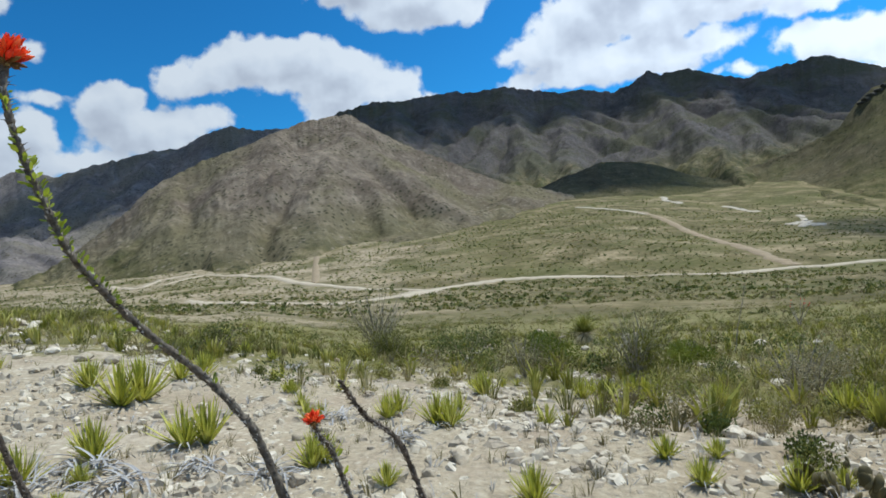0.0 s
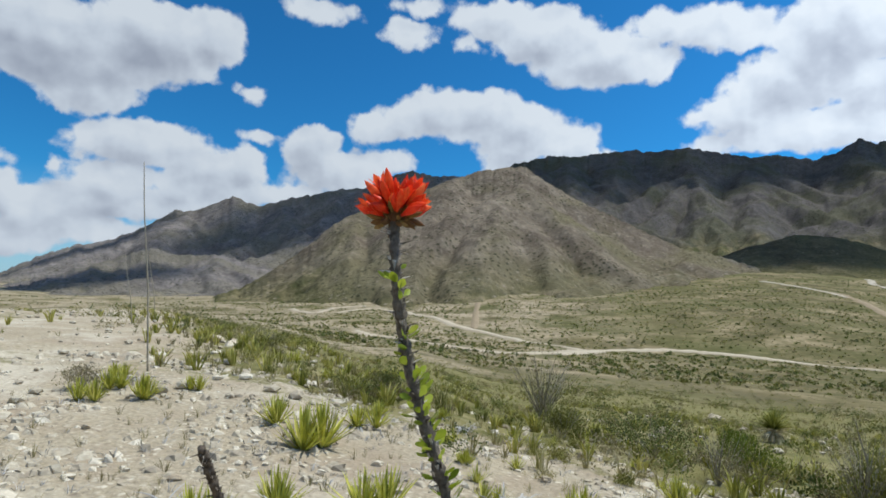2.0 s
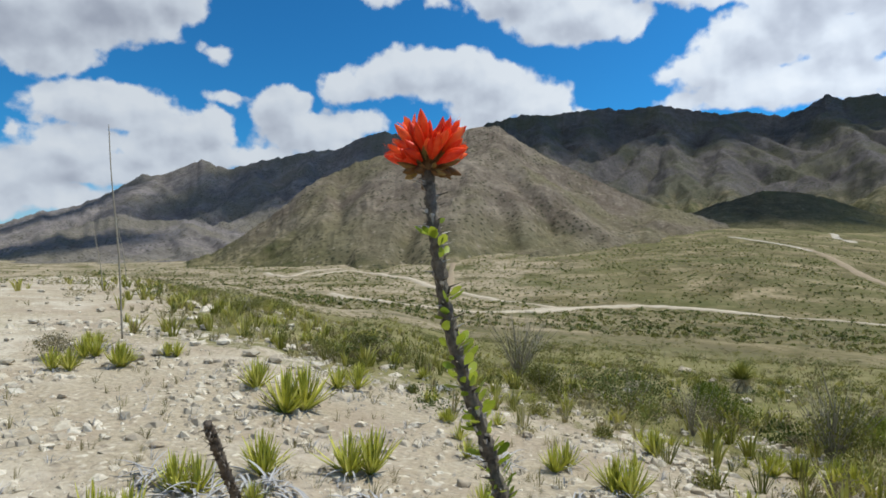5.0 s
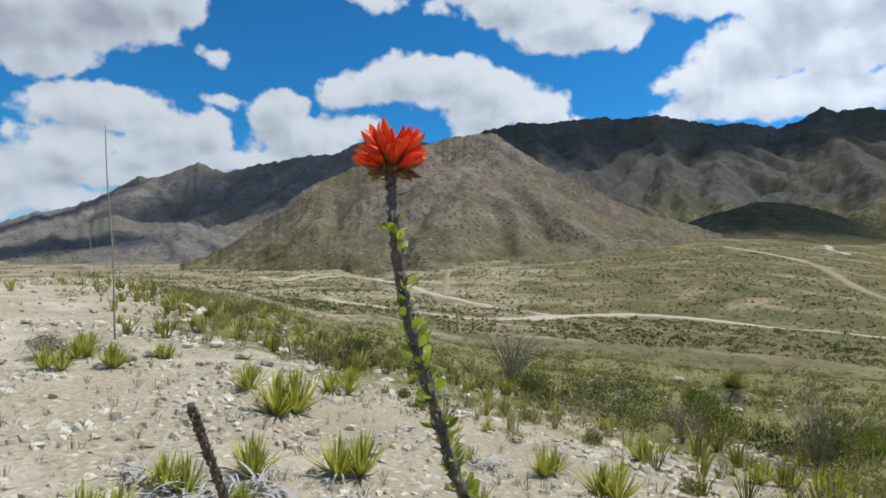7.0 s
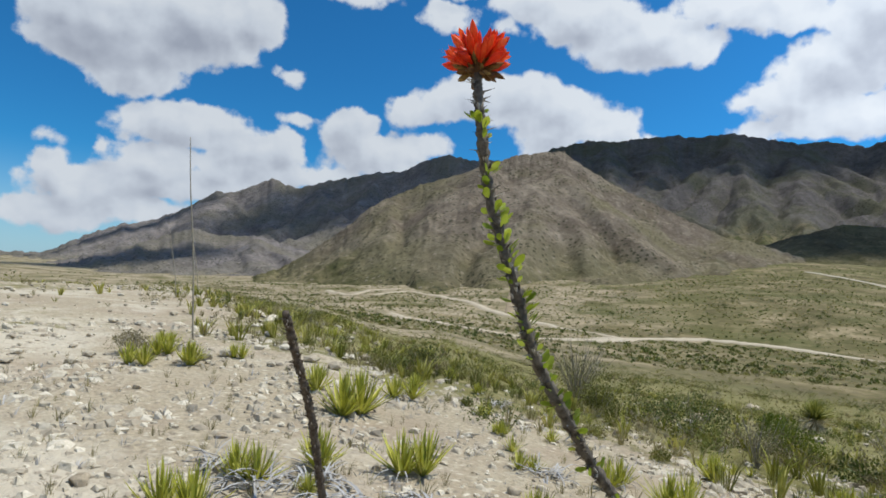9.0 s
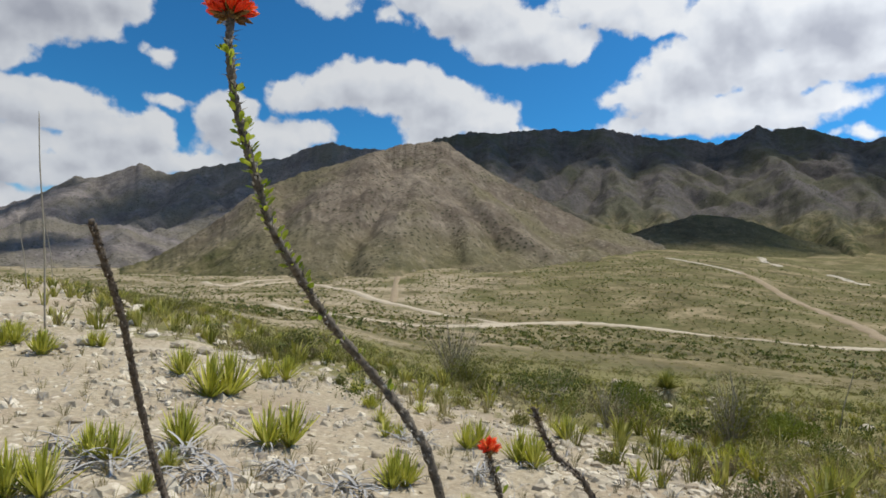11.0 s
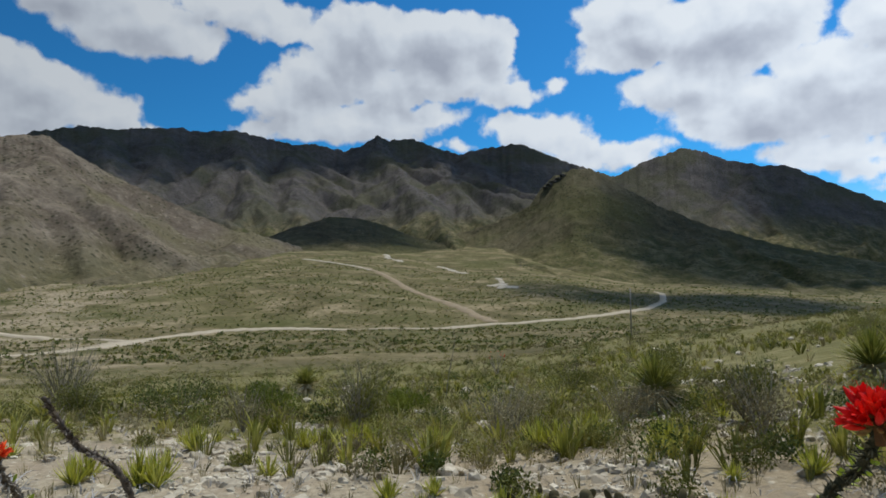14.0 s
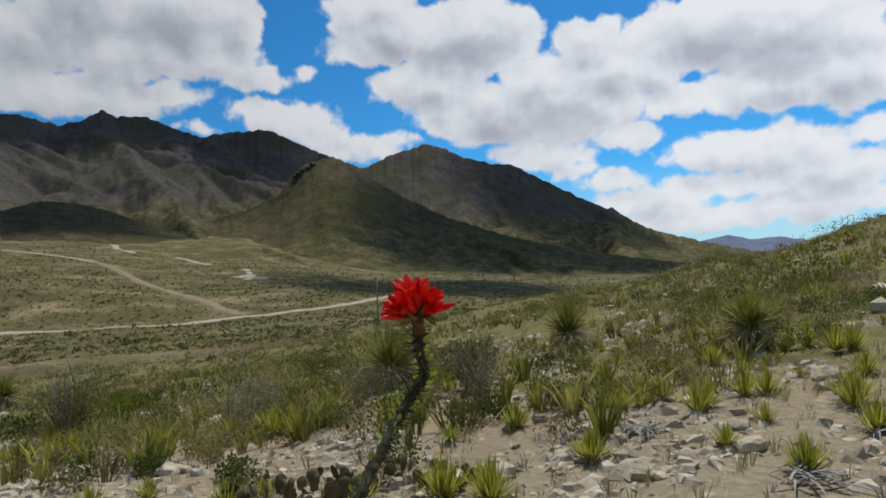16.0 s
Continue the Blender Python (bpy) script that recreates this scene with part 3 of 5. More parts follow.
build_ridge("hill", "low dark green knoll below the main range", [
    (4, 2.4), (8, 3.3), (11.4, 4.5), (14.5, 5.5), (17, 5.3), (19.1, 4.8), (21.6, 3.7), (26, 2.6)], (1330, 1330), (1090, 1090), ROCK_GREEN, 83, 170, 0.4, 1.2, (0.9, 1.2), 160, 70, 0.002, 0.4, category="hill")
far_hills = build_ridge("backdrop", "hills on the horizon tinted blue for haze", [
    (66, 0.2), (69.5, 0.9), (71.2, 1.25), (72.9, 0.8), (74.9, 0.95), (76.7, 0.6), (79, 0.2), (84, -0.2)], (4800, 4800), (4300, 4300), ROCK_HAZE_TINT, 71, 300, 0.5, 1.6, (1.0, 1.4), 120, 30, 0.001)
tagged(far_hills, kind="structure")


ROAD_LINES = []


def build_road(name, label, line, width, mat, lift=0.35, ragged=0.25, samples=320):
    """A dirt road laid on the land; line: (azimuth, radius) stations."""
    az, rr = np.array(line, float).T
    s = np.linspace(0, len(az) - 1, samples)
    k = np.arange(len(az))
    x, y = polar(az, rr)
    x, y = np.interp(s, k, x), np.interp(s, k, y)
    ker = np.ones(9) / 9
    pad = lambda q: np.convolve(np.concatenate([np.full(4, q[0]), q, np.full(4, q[-1])]), ker, "valid")
    x, y = pad(x), pad(y)
    tx, ty = np.gradient(x), np.gradient(y)
    ln = np.hypot(tx, ty) + 1e-9
    nx, ny = -ty / ln, tx / ln
    side = [width * (1 + ragged * fbm(s * 0.7, s * 0 + q, 3, 9) + 0.55 * fbm(s * 6.0, s * 0 + 3 * q, 3, 14)) for q in (0.3, 5.6)]
    end = np.clip(np.minimum(np.arange(samples), np.arange(samples)[::-1]) / 6.0, 0.12, 1)
    ROAD_LINES.append(np.stack([x, y], 1))
    verts = []
    for off, dz in ((-0.5, -0.5), (-0.42, lift), (0.0, lift + 0.05), (0.42, lift), (0.5, -0.5)):
        wide = (side[0] if off < 0 else side[1]) * end
        X, Y = x + nx * wide * off, y + ny * wide * off
        verts.append(np.stack([X, Y, land(X, Y) + dz], 1))
    verts = np.concatenate(verts)
    ob = mesh_object(name, verts, grid_faces(5, samples), mat, True)
    ob.data.flip_normals()
    return tagged(ob, label, "road", kind="structure")


build_road("road", "pale graded dirt road across the valley", [(-24.3, 578), (-20.7, 654), (-17.7, 588), (-12.7, 429), (-8.2, 391), (-3.5, 353), (-1.6, 332), (1.4, 379), (5.4, 392), (9.4, 391), (15.6, 376), (21.6, 360), (26.4, 390), (31.0, 402), (35.4, 418), (39.4, 464), (42.5, 514), (43.7, 630), (43.6, 778), (42.9, 799)], 7, ROAD, 0.35)
build_road("road", "pale dirt road to the foot of the brown hill", [(-21.3, 664), (-24.1, 656), (-26.0, 582), (-28.0, 676)], 7, ROAD, 0.35)
build_road("road", "pale dirt branch below the main road", [(-1.3, 333), (-3.5, 292), (-6.4, 263), (-11.3, 252), (-16.8, 268), (-18.4, 283), (-22.2, 397)], 8, ROAD, 0.35)
build_road("road", "wide bare pull-out at the road junction", [(-4.9, 269), (-3.5, 292), (-2.3, 317), (-1.1, 341)], 15, ROAD, 0.42)
build_road("road", "reddish dirt track climbing from the road", [(29.2, 404), (27.3, 430), (24.5, 503), (20.6, 678), (17.6, 808), (16.0, 830)], 10, BROWN_TRACK, 0.35)
build_road("road", "narrow dirt track on the valley slope", [(12.0, 909), (15.5, 848), (18.1, 772)], 8, SCAR, 0.35)
build_road("road", "narrow pale track below the brown hill", [(2.9, 1168), (3.5, 1111), (4.3, 1049), (5.6, 953)], 8, SCAR, 0.35)
build_road("road", "short reddish dirt spur above the road", [(-11.2, 718), (-11.4, 589), (-11.6, 425)], 6, BROWN_TRACK, 0.35)
build_road("road", "faint track along the foot of the hill", [(-18.8, 752), (-15.7, 745), (-12.3, 720), (-11.2, 727)], 7, BROWN_TRACK, 0.35)
build_road("road", "bare pale earth scar", [(19.3, 1105), (19.8, 1040), (20.8, 976)], 17, SCAR, 0.35, 1.6)
build_road("road", "bare pale earth scar", [(24.0, 968), (25.4, 952), (26.6, 863)], 17, SCAR, 0.35, 1.6)
build_road("road", "bare pale earth scar", [(28.7, 680), (29.9, 707), (31.0, 667)], 17, SCAR, 0.35, 1.6)
build_road("road", "bare pale earth scar", [(29.4, 769), (30.1, 708), (29.7, 664)], 11, SCAR, 0.35, 1.6)


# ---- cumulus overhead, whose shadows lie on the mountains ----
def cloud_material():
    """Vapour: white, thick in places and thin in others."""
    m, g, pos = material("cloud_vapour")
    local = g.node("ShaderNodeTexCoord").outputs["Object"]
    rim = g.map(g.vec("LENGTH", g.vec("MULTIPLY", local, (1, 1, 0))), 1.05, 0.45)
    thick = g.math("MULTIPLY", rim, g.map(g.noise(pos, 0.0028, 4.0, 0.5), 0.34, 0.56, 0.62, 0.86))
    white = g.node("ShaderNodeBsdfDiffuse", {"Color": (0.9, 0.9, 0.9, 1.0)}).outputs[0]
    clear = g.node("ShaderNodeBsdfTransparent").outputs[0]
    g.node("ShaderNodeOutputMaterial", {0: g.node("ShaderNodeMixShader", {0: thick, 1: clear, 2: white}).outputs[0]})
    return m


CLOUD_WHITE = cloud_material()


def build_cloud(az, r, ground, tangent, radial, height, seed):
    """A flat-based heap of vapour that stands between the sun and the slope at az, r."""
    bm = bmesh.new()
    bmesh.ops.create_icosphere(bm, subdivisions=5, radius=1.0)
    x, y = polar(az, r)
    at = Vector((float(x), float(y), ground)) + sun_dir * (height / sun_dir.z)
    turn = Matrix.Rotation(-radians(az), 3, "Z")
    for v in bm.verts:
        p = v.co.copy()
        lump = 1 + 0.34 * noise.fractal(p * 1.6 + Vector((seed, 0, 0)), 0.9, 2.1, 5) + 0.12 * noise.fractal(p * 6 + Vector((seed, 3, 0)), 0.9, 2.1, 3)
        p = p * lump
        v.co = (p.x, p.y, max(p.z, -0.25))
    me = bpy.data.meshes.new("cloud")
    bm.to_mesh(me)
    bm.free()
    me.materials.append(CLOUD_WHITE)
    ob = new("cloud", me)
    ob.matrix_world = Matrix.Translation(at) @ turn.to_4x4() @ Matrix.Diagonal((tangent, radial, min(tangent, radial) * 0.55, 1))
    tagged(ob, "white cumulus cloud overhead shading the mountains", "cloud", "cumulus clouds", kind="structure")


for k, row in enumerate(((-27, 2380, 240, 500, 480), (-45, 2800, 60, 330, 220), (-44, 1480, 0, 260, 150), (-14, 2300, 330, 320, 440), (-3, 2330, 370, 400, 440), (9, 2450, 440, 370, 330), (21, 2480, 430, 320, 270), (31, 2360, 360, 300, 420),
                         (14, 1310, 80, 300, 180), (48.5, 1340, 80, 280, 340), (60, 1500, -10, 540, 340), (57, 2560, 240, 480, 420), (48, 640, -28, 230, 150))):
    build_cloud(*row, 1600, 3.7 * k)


def build_crag():
    """The broken rock cap of the conical hill."""
    rnd = random.Random(9)
    crag = tagged(new("rock_outcrop"), "dark broken rock crag on the hilltop", "rock outcrop")
    for az, el, s in ((34.0, 7.75, 9), (34.3, 7.95, 11), (34.7, 8.2, 12), (35.1, 8.45, 11), (35.5, 8.75, 9), (34.6, 7.8, 10), (35.1, 8.05, 10)):
        d = 1395.0
        x, y = polar(az, d)
        v, f = stone_arrays(rnd.randrange(999))
        v = v * np.array([s * 2.2, s * 2.0, s * 1.5]) + np.array([float(x), float(y), d * math.tan(radians(el))])
        part("crag_block", v, f, ROCK_GREY, crag)


build_crag()


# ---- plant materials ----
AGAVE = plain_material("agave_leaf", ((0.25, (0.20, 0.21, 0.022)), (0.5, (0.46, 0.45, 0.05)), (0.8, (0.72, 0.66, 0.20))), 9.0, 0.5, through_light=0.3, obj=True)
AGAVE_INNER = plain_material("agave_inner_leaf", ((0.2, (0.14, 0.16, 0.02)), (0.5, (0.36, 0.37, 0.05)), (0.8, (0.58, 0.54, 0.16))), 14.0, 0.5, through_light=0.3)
AGAVE_STUFF = plain_material("agave_leaf_far", ((0.25, (0.14, 0.145, 0.02)), (0.5, (0.29, 0.28, 0.042)), (0.8, (0.48, 0.43, 0.12))), 6.0, 0.55, through_light=0.3, foliage=True)
YUCCA = plain_material("yucca_leaf", ((0.25, (0.12, 0.14, 0.024)), (0.55, (0.29, 0.29, 0.055)), (0.85, (0.50, 0.46, 0.16))), 5.0, 0.45, through_light=0.2)
DRY = plain_material("dry_leaf", ((0.2, (0.30, 0.25, 0.13)), (0.5, (0.54, 0.46, 0.27)), (0.8, (0.74, 0.66, 0.45))), 6.0, 0.8, through_light=0.15)
DEAD = plain_material("dead_grey_leaf", ((0.25, (0.20, 0.19, 0.175)), (0.55, (0.36, 0.345, 0.32)), (0.85, (0.52, 0.50, 0.47))), 6.0, 0.85)
LEAF_GREEN = plain_material("shrub_leaf_green", ((0.25, (0.045, 0.06, 0.011)), (0.55, (0.09, 0.115, 0.021)), (0.85, (0.185, 0.20, 0.045))), 3.0, 0.6, through_light=0.3, foliage=True)
LEAF_OLIVE = plain_material("shrub_leaf_olive", ((0.25, (0.085, 0.092, 0.017)), (0.55, (0.18, 0.175, 0.038)), (0.85, (0.32, 0.295, 0.085))), 3.0, 0.65, through_light=0.3, foliage=True)
LEAF_LIME = plain_material("shrub_leaf_lime", ((0.25, (0.075, 0.10, 0.010)), (0.55, (0.15, 0.18, 0.022)), (0.85, (0.26, 0.28, 0.05))), 3.0, 0.6, through_light=0.35, foliage=True)
LEAF_GREY = plain_material("shrub_leaf_grey", ((0.25, (0.14, 0.116, 0.055)), (0.55, (0.25, 0.212, 0.108)), (0.85, (0.39, 0.34, 0.195))), 3.0, 0.75, through_light=0.25, foliage=True)
TWIG = plain_material("grey_twig", ((0.3, (0.15, 0.128, 0.09)), (0.7, (0.34, 0.30, 0.22))), 20.0, 0.9)
STRAW = plain_material("dry_grass", ((0.25, (0.14, 0.118, 0.045)), (0.55, (0.26, 0.222, 0.09)), (0.85, (0.44, 0.38, 0.19))), 2.0, 0.8, through_light=0.3, foliage=True)
PAD = plain_material("cactus_pad", ((0.25, (0.07, 0.058, 0.022)), (0.55, (0.125, 0.102, 0.042)), (0.85, (0.21, 0.165, 0.08))), 14.0, 0.6, 0.003, obj=True)
CANE = plain_material("ocotillo_bark", ((0.30, (0.045, 0.036, 0.026)), (0.48, (0.17, 0.142, 0.105)), (0.66, (0.46, 0.42, 0.35))), 150.0, 0.85, 0.002)
GREEN_CANE = plain_material("young_cane_bark", ((0.3, (0.022, 0.022, 0.010)), (0.52, (0.06, 0.058, 0.028)), (0.75, (0.19, 0.175, 0.11))), 95.0, 0.85, 0.002)
DEAD_CANE = plain_material("dead_cane_bark", ((0.30, (0.05, 0.037, 0.026)), (0.5, (0.15, 0.118, 0.086)), (0.7, (0.34, 0.285, 0.22))), 160.0, 0.9, 0.002)
CANE_LEAF = plain_material("ocotillo_leaf", ((0.25, (0.13, 0.19, 0.014)), (0.55, (0.31, 0.37, 0.03)), (0.85, (0.52, 0.54, 0.10))), 60.0, 0.45, through_light=0.4, obj=True)
PETAL = plain_material("ocotillo_petal", ((0.2, (0.66, 0.022, 0.008)), (0.5, (0.90, 0.085, 0.018)), (0.8, (0.96, 0.30, 0.08))), 130.0, 0.4, through_light=0.3, obj=True)
CRIMSON = plain_material("ocotillo_petal_crimson", ((0.2, (0.50, 0.004, 0.004)), (0.5, (0.82, 0.008, 0.006)), (0.85, (0.92, 0.05, 0.02))), 130.0, 0.4, through_light=0.3, obj=True)
CALYX = plain_material("ocotillo_calyx", ((0.2, (0.10, 0.045, 0.016)), (0.5, (0.22, 0.115, 0.035)), (0.85, (0.40, 0.29, 0.09))), 130.0, 0.6, through_light=0.2, obj=True)
STONE = plain_material("limestone", ((0.22, (0.22, 0.175, 0.115)), (0.5, (0.42, 0.35, 0.245)), (0.8, (0.72, 0.64, 0.49))), 22.0, 0.95, 0.02, obj=True)
GRAVEL = plain_material("gravel", ((0.2, (0.25, 0.205, 0.145)), (0.5, (0.40, 0.345, 0.25)), (0.8, (0.66, 0.59, 0.46))), 30.0, 0.95)
WOOD = plain_material("weathered_post_wood", ((0.3, (0.16, 0.14, 0.11)), (0.7, (0.32, 0.29, 0.25))), 12.0, 0.9)


# ---- geometry for plants and stones ----
def blade(length, width, lift, droop, fold=0.25, seg=5):
    """A leaf along +x that rises at angle lift and droops: channelled, tapered to a point."""
    verts, faces = [], []
    x = z = 0.0
    ang = lift
    for k in range(seg + 1):
        u = k / seg
        w = width * (0.62 + 0.9 * u - 1.5 * u * u) if k < seg else 0.0
        w = max(w, width * 0.02)
        verts += [(x, -w, z + w * fold), (x, 0.0, z - w * fold), (x, w, z + w * fold)]
        step = length / seg
        x += math.cos(ang) * step
        z += math.sin(ang) * step
        ang -= droop / seg
    for k in range(seg):
        b = 3 * k
        faces += [(b, b + 1, b + 4, b + 3), (b + 1, b + 2, b + 5, b + 4)]
    return np.array(verts), faces


def spin(verts, angle, at=(0, 0, 0), scale=1.0):
    c, s = math.cos(angle), math.sin(angle)
    v = np.asarray(verts) * scale
    return np.stack([v[:, 0] * c - v[:, 1] * s + at[0], v[:, 0] * s + v[:, 1] * c + at[1], v[:, 2] + at[2]], 1)


def tube(points, radii, sides=8, knobs=0.0, seed=0):
    """A tapered, slightly lumpy tube along points."""
    pts = [Vector(p) for p in points]
    rnd = random.Random(seed)
    verts, faces = [], []
    side = Vector((0.3, 0.9, 0.2))
    for k, p in enumerate(pts):
        d = (pts[min(k + 1, len(pts) - 1)] - pts[max(k - 1, 0)]).normalized()
        a = d.cross(side).normalized()
        b = d.cross(a).normalized()
        for j in range(sides):
            t = 2 * math.pi * j / sides
            r = radii[k] * (1 + knobs * (rnd.random() - 0.5) + (0.16 * knobs * 4 if j % 2 else 0))
            verts.append(p + (a * math.cos(t) + b * math.sin(t)) * r)
    for k in range(len(pts) - 1):
        for j in range(sides):
            n = (j + 1) % sides
            faces.append((k * sides + j, k * sides + n, (k + 1) * sides + n, (k + 1) * sides + j))
    faces.append(tuple(range(sides))[::-1])
    faces.append(tuple((len(pts) - 1) * sides + j for j in range(sides)))
    return np.array([tuple(v) for v in verts]), faces


def curve_points(points, n):
    """Catmull-Rom through points."""
    p = [Vector(q) for q in points]
    p = [2 * p[0] - p[1]] + p + [2 * p[-1] - p[-2]]
    out = []
    for i in range(n):
        s = i / (n - 1) * (len(p) - 3)
        k = min(int(s), len(p) - 4)
        t = s - k
        a, b, c, d = p[k:k + 4]
        out.append(0.5 * ((2 * b) + (c - a) * t + (2 * a - 5 * b + 4 * c - d) * t * t + (3 * b - a - 3 * c + d) * t ** 3))
    return out


def piece(name, me, parent, m):
    ob = new(name, me)
    ob.parent = parent
    ob.matrix_local = m
    return ob


def mesh_data(name, verts, faces, mat, smooth=False):
    me = bpy.data.meshes.new(name)
    me.from_pydata(np.asarray(verts, float).tolist(), [], [tuple(int(i) for i in f) for f in faces])
    me.materials.append(mat)
    if smooth:
        me.polygons.foreach_set("use_smooth", [True] * len(me.polygons))
    return me


# ---- ocotillo by the viewpoint ----
def bud_mesh(name, mat, length, width, open_lobes=0, curve=0.12):
    """One flower: a slim tube that swells to a plump pointed bud, or opens into pointed lobes."""
    v, f = [], []
    prof = ((0.0, 0.30), (0.16, 0.46), (0.34, 0.82), (0.52, 1.0), (0.70, 0.92), (0.86, 0.55), (1.0, 0.06)) if not open_lobes else \
           ((0.0, 0.28), (0.2, 0.42), (0.42, 0.68), (0.62, 0.95), (0.74, 1.0))
    n = 9
    for u, w in prof:
        for j in range(n):
            a = 2 * math.pi * j / n
            flute = 1 + (0.10 * math.cos(5 * a) if u > 0.3 else 0)
            v.append((math.cos(a) * w * width * flute + curve * length * u * u, math.sin(a) * w * width * flute, u * length))
    for k in range(len(prof) - 1):
        for j in range(n):
            m = (j + 1) % n
            f.append((k * n + j, k * n + m, (k + 1) * n + m, (k + 1) * n + j))
    if open_lobes:
        cx = curve * length * 0.55
        for j in range(open_lobes):
            a = 2 * math.pi * j / open_lobes
            b = len(v)
            for da, r, z in ((-0.55, 0.95, 0.72), (0.55, 0.95, 0.72), (0.42, 1.45, 0.90), (-0.42, 1.45, 0.90), (0.0, 1.95, 1.02)):
                v.append((math.cos(a + da) * r * width + cx, math.sin(a + da) * r * width, z * length))
            f += [(b, b + 1, b + 2, b + 3), (b + 3, b + 2, b + 4)]
        for j in range(3):
            a = 2.1 * j
            b = len(v)
            for dx, z in ((-0.12, 0.6), (0.12, 0.6), (0.0, 1.22)):
                v.append((cx + math.cos(a) * width * 0.3 + dx * width, math.sin(a) * width * 0.3, z * length))
            f.append((b, b + 1, b + 2))
    return mesh_data(name, v, f, mat, True)


BUDS = [bud_mesh("bud", PETAL, 0.023, 0.0034), bud_mesh("bud", PETAL, 0.020, 0.0037, 0, 0.2), bud_mesh("bud", PETAL, 0.025, 0.0031, 0, 0.08), bud_mesh("bud", PETAL, 0.022, 0.0033, 5, 0.1)]
RED_BUDS = [bud_mesh("bud", CRIMSON, 0.023, 0.0030), bud_mesh("bud", CRIMSON, 0.020, 0.0033, 0, 0.2), bud_mesh("bud", CRIMSON, 0.025, 0.0027, 0, 0.08), bud_mesh("bud", CRIMSON, 0.022, 0.0042, 5, 0.1)]
SEPALS = [bud_mesh("sepal", CALYX, 0.011, 0.0024), bud_mesh("sepal", CALYX, 0.015, 0.0021, 0, 0.25)]


def flower_cluster(parent, at, axis, size, count, seed, red=False):
    """A dome of plump buds on short stalks, dry brown sepals hanging below."""
    rnd = random.Random(seed)
    ax = Vector(axis).normalized()
    rot = ax.to_track_quat("Z", "Y").to_matrix().to_4x4()
    base = Matrix.Translation(at) @ rot
    v, f = tube([(0, 0, -0.012 * size), (0.001, 0, 0.004 * size), (0, 0.001, 0.022 * size)], [0.0042 * size, 0.0046 * size, 0.002 * size], 7)
    core = part("flower_cluster", v, f, CALYX, parent, "dense head of scarlet tubular flowers")
    core.matrix_local = base
    for k in range(count):
        u = (k + 0.5) / count
        low = u > 0.76
        tilt = math.radians(6 + 84 * (u / 0.76) ** 0.60 + rnd.uniform(-15, 15)) if not low else math.radians(rnd.uniform(70, 118))
        a = k * 2.39996 + rnd.uniform(-0.3, 0.3)
        out = Vector((math.cos(a) * math.sin(tilt), math.sin(a) * math.sin(tilt), math.cos(tilt)))
        # the buds turn upwards, the more so the further out they stand
        face = (out + Vector((0, 0, 0.34 if not low else -0.1))).normalized()
        q = face.to_track_quat("Z", "Y").to_matrix().to_4x4() @ Matrix.Rotation(rnd.uniform(0, 6.28), 4, "Z")
        s = size * rnd.uniform(0.66, 1.14)
        reach = size * (0.007 + 0.004 * rnd.random()) if not low else size * 0.006
        spot = Vector((out.x * reach, out.y * reach, size * 0.005 + out.z * reach if not low else 0.004 * size * rnd.random()))
        me = rnd.choice(SEPALS) if low else rnd.choice(RED_BUDS if red else BUDS)
        piece("sepal" if low else "bud", me, core, Matrix.Translation(spot) @ q @ Matrix.Diagonal((s, s, s, 1)))
        if not low and k % 2 == 0:
            piece("sepal", rnd.choice(SEPALS), core, Matrix.Translation(spot - face * 0.004 * size) @ q @ Matrix.Diagonal((s * 0.8, s * 0.8, s * 0.8, 1)))
    return core


def leaf_mesh():
    v = [(0, 0, 0), (0.25, -0.14, 0.02), (0.62, -0.24, 0.06), (0.92, -0.13, 0.05), (1.0, 0, 0.03), (0.92, 0.13, 0.05), (0.62, 0.24, 0.06), (0.25, 0.14, 0.02), (0.6, 0, 0.0)]
    f = [(0, 1, 8), (1, 2, 8), (2, 3, 8), (3, 4, 8), (4, 5, 8), (5, 6, 8), (6, 7, 8), (7, 0, 8)]
    return mesh_data("leaf", v, f, CANE_LEAF, True)


CANE_LEAF_MESH = leaf_mesh()


